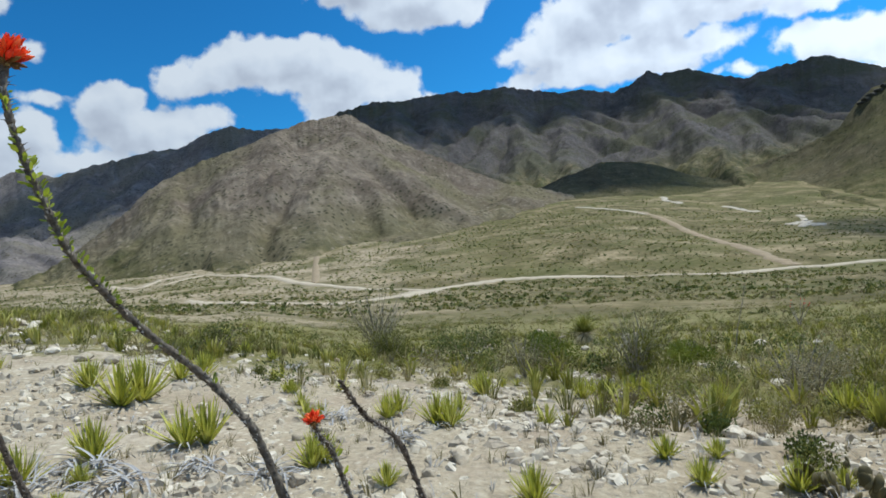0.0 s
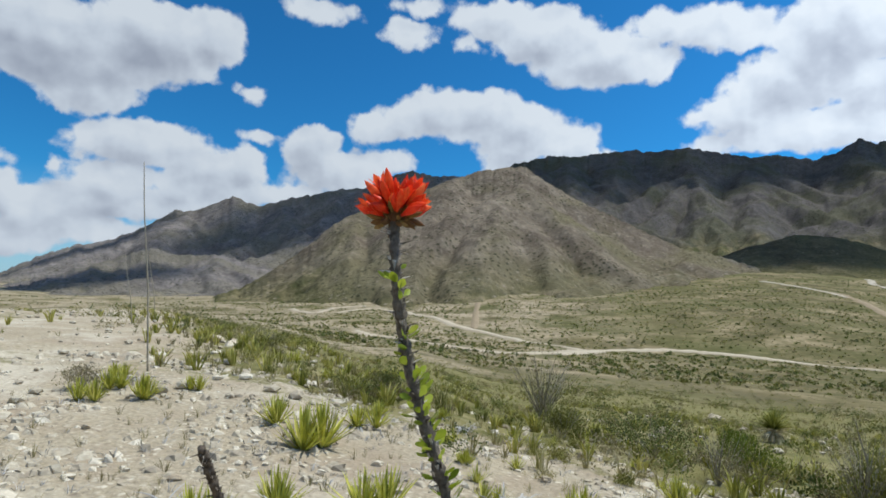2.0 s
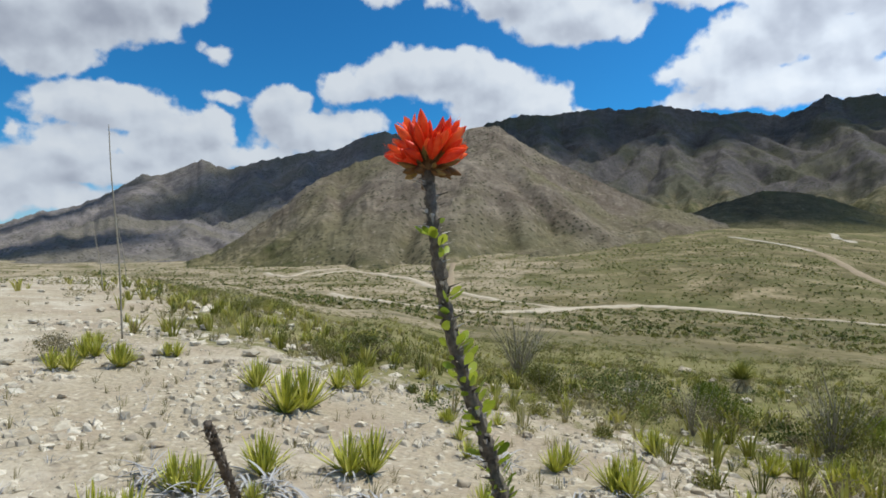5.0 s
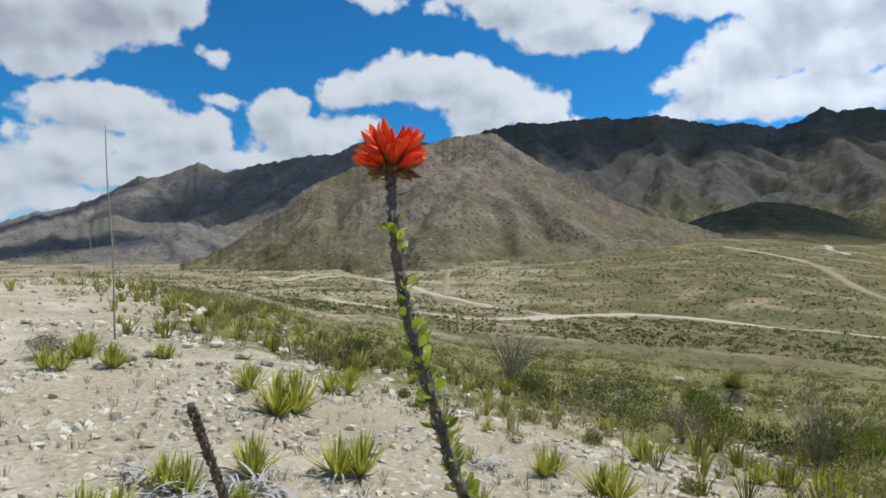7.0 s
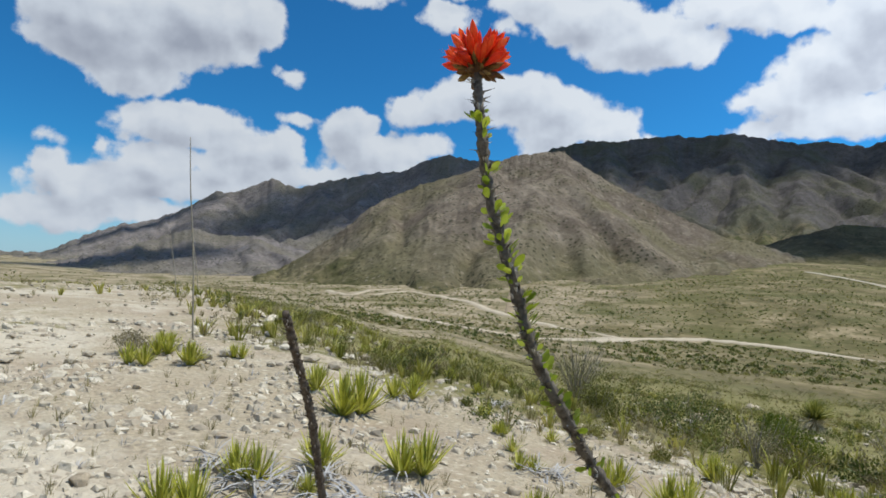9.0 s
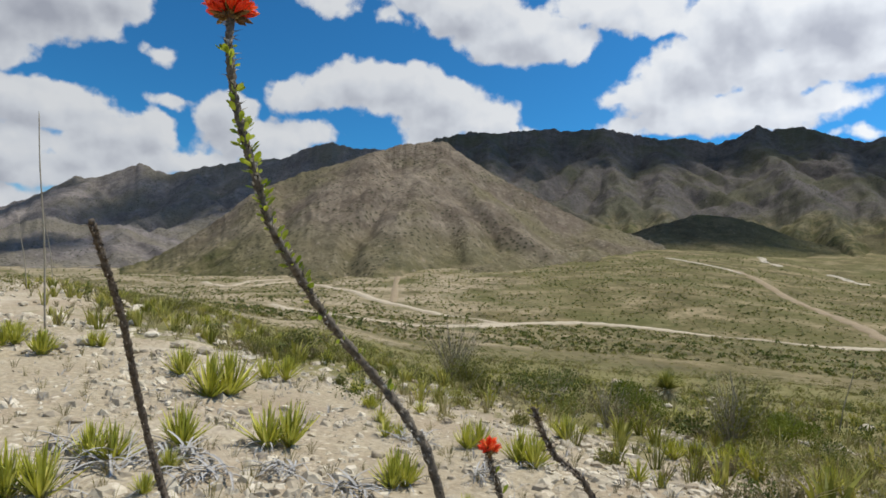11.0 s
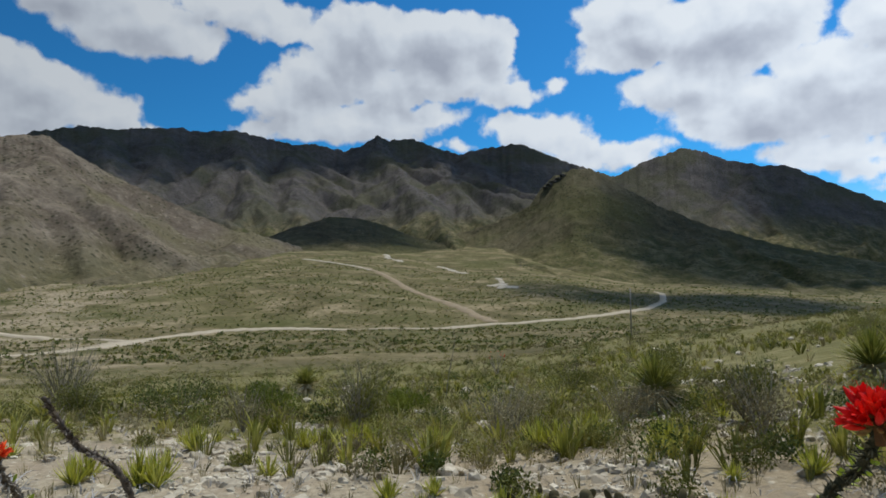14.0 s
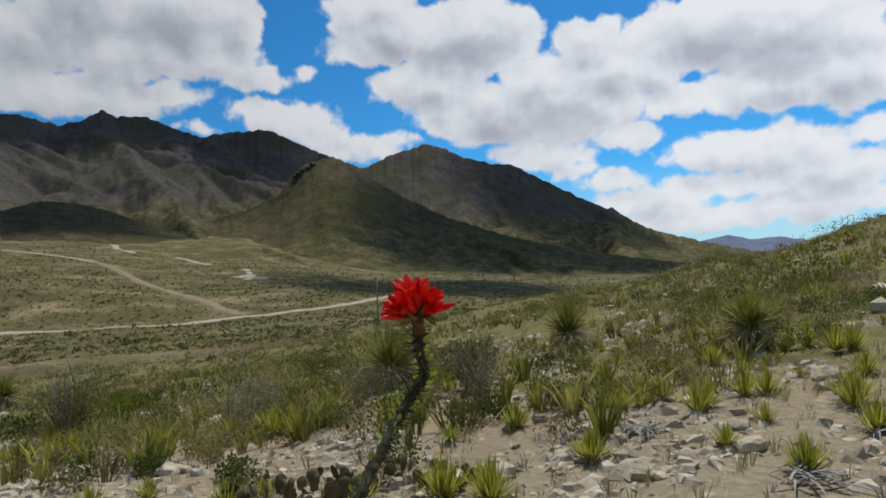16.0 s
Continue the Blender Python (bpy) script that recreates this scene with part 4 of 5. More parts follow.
def cane(parent, points, r_top, r_low, seed, mat=CANE, leafy=(), label="", leaf=1.0):
    """A thorny cane; leafy: stretches (from, to, count) along it that bear leaves."""
    pts = curve_points(points, 300)
    rnd = random.Random(seed)
    n = len(pts)
    radii = [r_top + (r_low - r_top) * (k / n) ** 1.1 for k in range(n)]
    radii[0] *= 0.7
    soup = Soup()
    # bark plates: raised, spiralling strips broken by scars
    wave = [r * (1 + 0.10 * math.sin(k * 0.55 + seed) + rnd.uniform(-0.10, 0.10)) for k, r in enumerate(radii)]
    soup.add(*tube(pts, wave, 12, 0.5, seed))
    thorns = Soup()
    for k in range(3, n - 1, 2):
        for _ in range(2):
            d = (pts[k + 1] - pts[k]).normalized()
            a = Vector((rnd.uniform(-1, 1), rnd.uniform(-1, 1), rnd.uniform(-1, 1)))
            a = (a - d * a.dot(d)).normalized()
            p = pts[k].lerp(pts[k + 1], rnd.random()) + a * radii[k] * 0.8
            ln = rnd.uniform(0.004, 0.012)
            b = d.cross(a) * 0.0008
            c = d * 0.0008
            tip = p + a * ln - d * ln * 0.25
            thorns.add([tuple(p + b), tuple(p - b + c), tuple(p - c), tuple(tip)], [(0, 1, 3), (1, 2, 3), (2, 0, 3)])
            # grey scale below each thorn
            q = p + a * radii[k] * 0.12
            e = d * 0.007
            thorns.add([tuple(q + b * 2.4), tuple(q + a * 0.0026), tuple(q - b * 2.4), tuple(q + e)], [(0, 1, 3), (1, 2, 3)])
    v, f = soup.arrays()
    ob = part("cane", v, f, mat, parent, label, True)
    v, f = thorns.arrays()
    tagged(part("thorn", v, f, mat, ob), kind="stuff")
    for u0, u1, count in leafy:
        for _ in range(count):
            u = rnd.uniform(u0, u1) * (n - 2)
            k = int(u)
            d = (pts[k + 1] - pts[k]).normalized()
            a = Vector((rnd.uniform(-0.6, 1), rnd.uniform(-1, 1), rnd.uniform(-0.3, 0.8)))
            a = (a - d * a.dot(d)).normalized()
            x = (a * 0.9 - d * 0.35 + Vector((0, 0, 0.2))).normalized()
            zz = x.cross(Vector((rnd.uniform(-1, 1), rnd.uniform(-1, 1), rnd.uniform(-1, 1)))).normalized()
            yy = zz.cross(x)
            rot = Matrix((x, yy, zz)).transposed().to_4x4()
            s = leaf * rnd.uniform(0.007, 0.016)
            piece("leaf", CANE_LEAF_MESH, ob, Matrix.Translation(pts[k] + a * radii[k]) @ rot @ Matrix.Diagonal((s, s, s, 1)))
    return ob


def build_ocotillo():
    base = on_land(-0.06, 0.82)
    plant = tagged(new("ocotillo"), "spiny ocotillo with leafy canes and scarlet flower heads", "ocotillo")
    plant.empty_display_size = 0.1
    root = tuple(base + Vector((0, 0, -0.03)))
    main = [(-0.493, 0.629, 0.240), (-0.484, 0.612, 0.200), (-0.474, 0.616, 0.140), (-0.453, 0.618, 0.080), (-0.437, 0.630, 0.026), (-0.412, 0.655, -0.026),
            (-0.388, 0.690, -0.075), (-0.343, 0.735, -0.140), (-0.300, 0.735, -0.190), (-0.268, 0.735, -0.250), (-0.20, 0.76, -0.50), (-0.11, 0.80, -0.95), root]
    cane(plant, main, 0.0029, 0.0047, 1, CANE, ((0.07, 0.20, 24), (0.18, 0.30, 60), (0.30, 0.44, 50), (0.44, 0.62, 26)), "tall grey thorny cane with fresh green leaves", 0.85)
    flower_cluster(plant, main[0], (0.02, 0.0, 1.0), 1.0, 92, 2)
    second = [(-0.210, 0.765, -0.222), (-0.207, 0.79, -0.25), (-0.195, 0.83, -0.30), (-0.15, 0.84, -0.5), (-0.09, 0.83, -0.95), root]
    cane(plant, second, 0.0020, 0.0048, 3, CANE, ((0.2, 0.6, 10),), "short thorny cane")
    flower_cluster(plant, second[0], (-0.05, 0.0, 1.0), 0.52, 64, 5)
    bare = [(-0.163, 0.715, -0.155), (-0.138, 0.745, -0.21), (-0.087, 0.75, -0.272), (-0.045, 0.77, -0.5), (-0.05, 0.80, -0.95), root]
    cane(plant, bare, 0.0018, 0.0045, 7, DEAD_CANE, (), "bare brown thorny cane")
    dead = [(-0.718, 0.739, 0.031), (-0.722, 0.775, -0.02), (-0.728, 0.83, -0.10), (-0.742, 0.90, -0.22), (-0.735, 0.945, -0.335), (-0.705, 0.955, -0.42),
            (-0.58, 0.94, -0.65), (-0.34, 0.88, -0.98), root]
    cane(plant, dead, 0.0036, 0.0054, 9, DEAD_CANE, (), "dead brown cane without leaves")
    third = [(0.334, 0.223, -0.142), (0.353, 0.242, -0.165), (0.392, 0.278, -0.192), (0.396, 0.30, -0.214), (0.356, 0.29, -0.245), (0.30, 0.275, -0.29), (0.22, 0.30, -0.42), (0.08, 0.50, -0.85), root]
    cane(plant, third, 0.0023, 0.0037, 11, GREEN_CANE, ((0.10, 0.4, 34), (0.4, 0.62, 20)), "crooked thorny cane with green leaves", 0.55)
    flower_cluster(plant, third[0], (-0.1, 0.05, 1.0), 0.74, 84, 12, True)


build_ocotillo()


# ---- agaves, yuccas, shrubs, cactus ----
AGAVES_LEFT = ((-5.72, 5.80, 0.30), (-5.75, 6.44, 0.30), (-5.20, 6.20, 0.33), (-5.11, 6.83, 0.22), (-3.48, 5.96, 0.33), (-2.78, 5.52, 0.48), (-2.92, 6.70, 0.32), (-2.28, 3.84, 0.29), (-1.78, 4.01, 0.34), (-2.64, 3.47, 0.28), (-3.14, 9.48, 0.22), (-3.05, 7.80, 0.22), (-5.06, 10.51, 0.25), (-6.27, 11.79, 0.29), (-2.51, 2.92, 0.33), (-2.04, 3.05, 0.13), (-2.13, 3.43, 0.15), (-0.79, 3.61, 0.21), (-1.54, 5.82, 0.16), (-6.31, 6.96, 0.22),)
AGAVES_MIDDLE = ((-1.52, 5.83, 0.16), (-2.36, 8.21, 0.19), (-0.46, 4.91, 0.23), (-0.15, 4.40, 0.29), (-0.80, 3.62, 0.21), (1.14, 3.43, 0.17), (1.42, 3.41, 0.14), (0.27, 5.95, 0.27), (1.29, 6.24, 0.24), (1.72, 6.09, 0.29), (2.31, 5.42, 0.27), (2.87, 4.55, 0.30), (1.88, 3.37, 0.11), (3.32, 4.49, 0.31), (3.17, 3.38, 0.26), (1.53, 6.25, 0.24), (2.73, 4.01, 0.23), (0.34, 3.02, 0.21), (1.20, 3.07, 0.18), (-0.40, 3.23, 0.16), (1.61, 2.94, 0.20),)
AGAVES_RIGHT = ((3.23, 2.34, 0.20), (2.93, 1.64, 0.20), (3.89, 1.42, 0.23), (4.25, 1.31, 0.24), (3.70, 1.03, 0.14), (3.24, 1.08, 0.14), (3.08, 0.69, 0.19), (4.20, 0.72, 0.25), (3.71, 0.53, 0.22), (2.90, 2.59, 0.14), (2.38, 1.86, 0.23), (2.27, 2.09, 0.24), (1.82, 2.92, 0.13), (3.77, 1.91, 0.19), (2.08, 2.41, 0.15), (5.73, 0.99, 0.26), (5.95, 1.35, 0.24), (4.95, 0.78, 0.2), (5.3, 1.9, 0.22))
YUCCAS = ((4.67, 5.11, 0.69), (6.62, 4.09, 0.70), (5.95, 1.80, 0.59), (4.57, 21.31, 1.13),)
SHRUBS = (("wand", -1.67, 14.61, 1.71, 1.45), ("green", 0.28, 8.78, 1.18, 0.67), ("lime", 1.46, 8.93, 0.82, 0.61), ("grey", 0.89, 7.83, 0.86, 0.57), ("wand", 2.16, 7.35, 0.77, 0.74), ("grey", 3.12, 5.67, 0.66, 0.66), ("olive", -0.84, 8.74, 0.56, 0.48), ("grey", 3.80, 3.12, 0.63, 0.54), ("wand", 4.70, 4.01, 0.51, 0.51), ("lime", 3.26, 8.72, 0.68, 0.51), ("olive", 6.02, 8.39, 0.85, 0.57), ("grey", 3.85, 4.64, 0.61, 0.50), ("grey", 3.51, 6.04, 0.70, 0.58), ("grey", -8.30, 14.27, 0.9, 0.5), ("olive", -4.10, 11.07, 0.62, 0.41), ("olive", 20.00, 12.36, 1.26, 0.74), ("olive", 24.77, 7.79, 0.93, 0.70), ("olive", 4.90, 5.15, 0.72, 0.72), ("olive", -7.35, 12.68, 0.7, 0.42), ("grey", -6.03, 6.16, 0.44, 0.37))
STALKS = ((-6.25, 7.48, 2.86, -0.30), (-13.40, 15.52, 2.01, -0.40), (-14.24, 17.53, 2.28, -0.44), (5.72, 12.65, 1.47, 0.28), (3.17, 10.05, 0.97, -0.21))
ROCKS = ((-0.01, 3.60, 0.16), (1.71, 3.84, 0.18), (1.17, 4.09, 0.10), (0.95, 4.35, 0.11), (0.77, 3.37, 0.10), (2.11, 3.69, 0.14), (1.16, 17.99, 0.49), (6.08, 41.16, 0.68), (-8.39, 12.71, 0.41), (1.72, 4.39, 0.10), (0.66, 3.37, 0.07), (3.78, 1.42, 0.10), (3.25, 0.98, 0.14), (1.80, 3.84, 0.18), (1.23, 3.80, 0.09), (1.63, 4.14, 0.13), (3.18, 2.37, 0.09), (2.54, 1.96, 0.09),)
ROCKS += ((1.70, 4.67, 0.12), (4.85, 1.00, 0.22), (1.94, 4.34, 0.20), (0.02, 3.67, 0.14), (1.32, 4.68, 0.10), (0.81, 3.55, 0.08), (0.40, 4.72, 0.10), (0.92, 4.99, 0.12), (2.52, 4.31, 0.14), (5.73, 40.34, 0.74), (21.51, 23.35, 0.51), (-9.39, 13.65, 0.58), (-9.68, 14.97, 0.39), (-1.26, 5.41, 0.10), (-4.45, 9.28, 0.22), (5.92, 38.97, 0.64), (0.35, 5.78, 0.12), (0.60, 5.75, 0.13),)
DEAD_AGAVES = ((-2.46, 3.40, 0.34), (-1.86, 3.30, 0.30), (-2.83, 3.60, 0.28), (-2.15, 3.62, 0.32), (-1.50, 3.55, 0.26), (-1.06, 3.41, 0.26), (2.93, 0.61, 0.24), (3.35, 1.56, 0.22), (-0.97, 4.82, 0.26), (-1.96, 7.71, 0.24), (-0.35, 3.9, 0.2), (-5.9, 6.7, 0.34), (3.72, 0.48, 0.26))
CACTI = ((1.98, 2.70, 0.07), (2.14, 2.62, 0.07), (4.38, 3.73, 0.09), (7.85, 4.11, 0.09), (1.85, 2.95, 0.07), (1.66, 2.91, 0.075), (2.26, 2.44, 0.075), (2.36, 2.28, 0.07), (1.80, 2.74, 0.08), (2.06, 2.48, 0.07), (1.92, 2.52, 0.075), (2.48, 2.12, 0.07))
POLES = ((35.7, 41.2, 4.3),)

LEAVES = []
for k in range(5):
    v, f = blade(1.0, 0.030 + 0.005 * k, radians(0), radians(-40 + 34 * k / 4), 0.4, 5)
    LEAVES.append(mesh_data("leaf", v, f, AGAVE, True))
DEAD_LEAVES = []
for k in range(3):
    v, f = blade(1.0, 0.04, radians(8), radians(40 + 30 * k), 0.4, 5)
    DEAD_LEAVES.append(mesh_data("dead_leaf", v, f, DEAD, True))


def agave(x, y, h, seed, full=True):
    """A lechuguilla rosette: stiff, yellow-green dagger leaves, some grey dead ones at the foot."""
    rnd = random.Random(seed)
    thing = tagged(new("agave"), "yellow-green dagger-leaved agave rosette on stony ground", "agave", "agaves on the slope")
    thing.location = on_land(x, y, -0.01)
    thing.rotation_euler = (0, 0, rnd.uniform(0, 6.28))
    count = (rnd.randint(56, 66) if h > 0.18 else rnd.randint(30, 36)) if full else 15
    heads = [(0.0, 0.0)] + ([(rnd.uniform(-0.5, 0.5) * h, rnd.uniform(-0.5, 0.5) * h)] if h > 0.2 else [])
    for k in range(count):
        u = (k + 0.5) / count
        hx, hy = heads[k % len(heads)]
        tilt = radians(86 - 56 * u ** 1.15 + rnd.uniform(-8, 8))
        s = h * rnd.uniform(0.68, 1.0)
        m = Matrix.Translation((hx, hy, 0)) @ Matrix.Rotation(k * 2.4 + rnd.uniform(-0.3, 0.3), 4, "Z") @ Matrix.Rotation(-tilt, 4, "Y") @ Matrix.Diagonal((s, s, s, 1))
        piece("leaf", LEAVES[rnd.randrange(5)], thing, m)
    # the crowded inner leaves, too close to pick apart
    soup = Soup()
    for k in range(70 if full else 26):
        hx, hy = heads[k % len(heads)]
        v, f = blade(h * rnd.uniform(0.55, 1.0), h * rnd.uniform(0.028, 0.042), radians(rnd.uniform(28, 89)), radians(rnd.uniform(-30, 12)), 0.4, 4)
        soup.add(spin(v, rnd.uniform(0, 6.283), (hx, hy, 0)), f)
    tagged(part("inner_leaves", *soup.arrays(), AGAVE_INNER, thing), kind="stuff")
    for k in range(rnd.randint(3, 8) if full else 1):
        s = h * rnd.uniform(0.6, 1.0)
        m = Matrix.Rotation(rnd.uniform(0, 6.28), 4, "Z") @ Matrix.Rotation(radians(rnd.uniform(-22, 0)), 4, "Y") @ Matrix.Diagonal((s, s, s, 1))
        piece("dead_leaf", DEAD_LEAVES[k % 3], thing, Matrix.Translation((0, 0, 0.03)) @ m)
    return thing


for k, (x, y, h) in enumerate(AGAVES_LEFT + AGAVES_MIDDLE + AGAVES_RIGHT):
    agave(x, y, h, 100 + k)


def yucca(x, y, h, seed, dry=0.4):
    rnd = random.Random(seed)
    thing = tagged(new("yucca"), "spiky green yucca with a skirt of dry leaves", "yucca", "yuccas on the slope")
    thing.location = on_land(x, y, -0.02)
    v, f = tube([(0, 0, 0), (0, 0, h * 0.2), (0.01, 0, h * 0.4)], [h * 0.11, h * 0.1, h * 0.07], 9, 0.3, seed)
    part("trunk", v, f, DRY, thing, "short shaggy trunk")
    for name, mat, n, lo, hi, droop in (("crown", YUCCA, 330, 18, 88, 34), ("skirt", DRY, int(210 * dry), -62, 24, 50)):
        soup = Soup()
        for k in range(n):
            tilt = radians(rnd.uniform(lo, hi))
            ln = h * rnd.uniform(0.5, 0.66)
            v, f = blade(ln, h * 0.015, tilt, radians(rnd.uniform(0, droop)), 0.3, 4)
            soup.add(spin(v, rnd.uniform(0, 6.283), (0, 0, h * 0.36)), f)
        v, f = soup.arrays()
        part(name, v, f, mat, thing, "pale straw-coloured dead leaves" if name == "skirt" else "")
    return thing


for k, (x, y, h) in enumerate(YUCCAS):
    yucca(x, y, h, 300 + k, 1.2 if k in (0, 2) else 0.9)


def shrub_soup(soup, stems, at, w, h, rnd, leaves, leaf, upright=0.5, twiggy=0):
    """One shrub into the soups: many small leaves on an uneven crown, and some stems."""
    lobes = [(rnd.uniform(-0.32, 0.32) * w, rnd.uniform(-0.32, 0.32) * w, rnd.uniform(0.35, 0.72) * h, rnd.uniform(0.22, 0.40)) for _ in range(rnd.randint(4, 7))]
    quads = []
    for _ in range(leaves):
        lx, ly, lz, lr = rnd.choice(lobes)
        a, b, q = rnd.uniform(0, 6.283), rnd.uniform(-1, 1), rnd.random() ** 0.45
        c = math.sqrt(1 - b * b)
        x, y, z = lx + math.cos(a) * c * lr * w * q, ly + math.sin(a) * c * lr * w * q, lz + b * lr * h * q * 0.95
        if z < 0.02 * h:
            z = rnd.uniform(0.03, 0.3) * h
        s = leaf * rnd.uniform(0.6, 1.5)
        d = Vector((rnd.gauss(0, 1) + x / w, rnd.gauss(0, 1) + y / w, rnd.gauss(0, 1) + upright * 2)).normalized()
        e = d.cross(Vector((rnd.gauss(0, 1), rnd.gauss(0, 1), rnd.gauss(0, 1)))).normalized() * s * 0.32
        p = Vector((at[0] + x, at[1] + y, at[2] + z))
        t = p + d * s
        mid = p + d * s * 0.5
        quads += [tuple(p), tuple(mid + e), tuple(t), tuple(mid - e)]
    soup.add(quads, [(4 * i, 4 * i + 1, 4 * i + 2, 4 * i + 3) for i in range(leaves)])
    for _ in range(twiggy):
        a, tilt = rnd.uniform(0, 6.283), rnd.uniform(0.1, 0.75)
        p0 = Vector(at)
        ln = h * rnd.uniform(0.7, 1.15)
        p1 = p0 + Vector((math.cos(a) * tilt, math.sin(a) * tilt, 1)).normalized() * ln * 0.55
        p2 = p1 + Vector((math.cos(a + 0.5) * tilt * 1.3, math.sin(a + 0.5) * tilt * 1.3, 1)).normalized() * ln * 0.5
        r = 0.005 * h + 0.0016
        stems.add(*tube([p0, p1, p2], [r, r * 0.7, r * 0.25], 4))


def shrub(x, y, w, h, mat, label, seed, leaves=900, leaf=0.035, upright=0.6, twiggy=14):
    rnd = random.Random(seed)
    thing = tagged(new("shrub"), label, "shrub", "desert shrubs")
    thing.location = on_land(x, y, -0.02)
    soup, stems = Soup(), Soup()
    shrub_soup(soup, stems, (0, 0, 0), w, h, rnd, leaves, leaf, upright, twiggy)
    part("foliage", *soup.arrays(), mat, thing)
    tagged(part("stem", *stems.arrays(), TWIG, thing, "thin grey stems"), kind="stuff")
    return thing


SHRUB_KINDS = {"green": (LEAF_GREEN, "dense dark green desert shrub", 3600, 0.02, 0.4, 14), "lime": (LEAF_LIME, "bright yellow-green feathery shrub", 3400, 0.026, 1.4, 12),
               "olive": (LEAF_OLIVE, "olive-green desert shrub on the stony slope", 3000, 0.02, 0.6, 16), "grey": (LEAF_GREY, "grey-brown twiggy shrub with sparse leaves", 1500, 0.018, 0.6, 26),
               "wand": (LEAF_OLIVE, "feathery grey-green shrub of upright wands", 1100, 0.03, 2.6, 70)}
for k, (kind, x, y, w, h) in enumerate(SHRUBS):
    mat, label, leaves, leaf, upright, twiggy = SHRUB_KINDS[kind]
    shrub(x, y, w, h, mat, label, 500 + k, leaves, leaf, upright, twiggy)


def far_ocotillo(x, y, h, seed):
    """An ocotillo down the slope: thin wands from one root, red at the tips."""
    rnd = random.Random(seed)
    thing = tagged(new("ocotillo"), "wiry ocotillo with red-tipped wands down the slope", "ocotillo", "ocotillos down the slope")
    thing.location = on_land(x, y, -0.03)
    for k in range(9):
        a, out, tall = k * 2.4 + rnd.uniform(-0.3, 0.3), rnd.uniform(0.15, 0.5) * h, h * rnd.uniform(0.72, 1.0)
        c, q = math.cos(a) * out, math.sin(a) * out
        pts = curve_points([(0, 0, 0), (c * 0.35, q * 0.35, tall * 0.4), (c * 0.8, q * 0.8, tall * 0.75), (c, q, tall)], 16)
        v, f = tube(pts, [0.014 * (1 - 0.6 * j / 16) for j in range(16)], 6, 0.4, seed + k)
        wand = part("cane", v, f, CANE, thing, "thin grey-green thorny wand", True)
        for j in range(3):
            s = rnd.uniform(2.2, 3.6)
            piece("bud", RED_BUDS[j % 3], wand, Matrix.Translation(pts[-1]) @ Matrix.Rotation(rnd.uniform(-0.5, 0.5), 4, "X") @ Matrix.Rotation(rnd.uniform(-0.5, 0.5), 4, "Y") @ Matrix.Diagonal((s, s, s, 1)))


for k, (x, y, h) in enumerate(((15.7, 28.2, 1.3),)):
    far_ocotillo(x, y, h, 640 + k)


def stalk(x, y, h, lean, seed):
    """A dry flower stalk of a sotol or agave."""
    rnd = random.Random(seed)
    p = on_land(x, y, -0.03)
    pts = curve_points([p, p + Vector((lean * 0.3, 0, h * 0.4)), p + Vector((lean * 0.75, 0, h * 0.75)), p + Vector((lean, 0.01, h))], 24)
    v, f = tube(pts, [0.012 * (1 - 0.65 * k / 24) for k in range(24)], 7, 0.25, seed)
    tagged(mesh_object("flower_stalk", v, f, TWIG, True), "tall thin dry flower stalk", "stalk", "dry flower stalks")


for k, (x, y, h, lean) in enumerate(STALKS):
    stalk(x, y, h, lean, 700 + k)


def prickly_pear(x, y, size, seed):
    rnd = random.Random(seed)
    thing = tagged(new("prickly_pear"), "low prickly pear cactus with flat green pads", "cactus", "prickly pears")
    thing.location = on_land(x, y, -0.01)
    v, f = [], []
    n = 12
    for s in (-1, 1):
        for ring, w in ((1.0, 0.0), (0.93, 0.05), (0.5, 0.1), (0.0, 0.12)):
            for j in range(n):
                a = 2 * math.pi * j / n
                v.append((math.cos(a) * ring * (0.42 + 0.06 * math.sin(a)), s * w, 0.5 + math.sin(a) * ring * 0.5))
    for s in range(2):
        for k in range(3):
            for j in range(n):
                m = (j + 1) % n
                q = (s * 4 + k) * n
                f.append((q + j, q + m, q + n + m, q + n + j))
    pad = mesh_data("pad", v, f, PAD, True)
    for _ in range(rnd.randint(9, 14)):
        s = size * rnd.uniform(0.7, 1.2)
        lvl = rnd.choice((0, 0, 1))
        m = (Matrix.Translation((rnd.uniform(-1.6, 1.6) * size, rnd.uniform(-1.2, 1.2) * size, lvl * size * 0.85)) @ Matrix.Rotation(rnd.uniform(0, 6.28), 4, "Z")
             @ Matrix.Rotation(rnd.uniform(-0.5, 0.5), 4, "X") @ Matrix.Rotation(rnd.uniform(-0.4, 0.4), 4, "Y") @ Matrix.Diagonal((s, s, s, 1)))
        piece("pad", pad, thing, m)


for k, (x, y, s) in enumerate(CACTI):
    prickly_pear(x, y, s, 800 + k)


def fence_post(x, y, h):
    p = on_land(x, y, -0.2)
    v, f = tube([p, p + Vector((0, 0, h * 0.5)), p + Vector((0.02, 0, h))], [0.065, 0.06, 0.05], 8, 0.1, 5)
    tagged(mesh_object("utility_pole", v, f, WOOD, True), "weathered grey wooden pole standing by the road", "pole")


for x, y, h in POLES:
    fence_post(x, y, h)

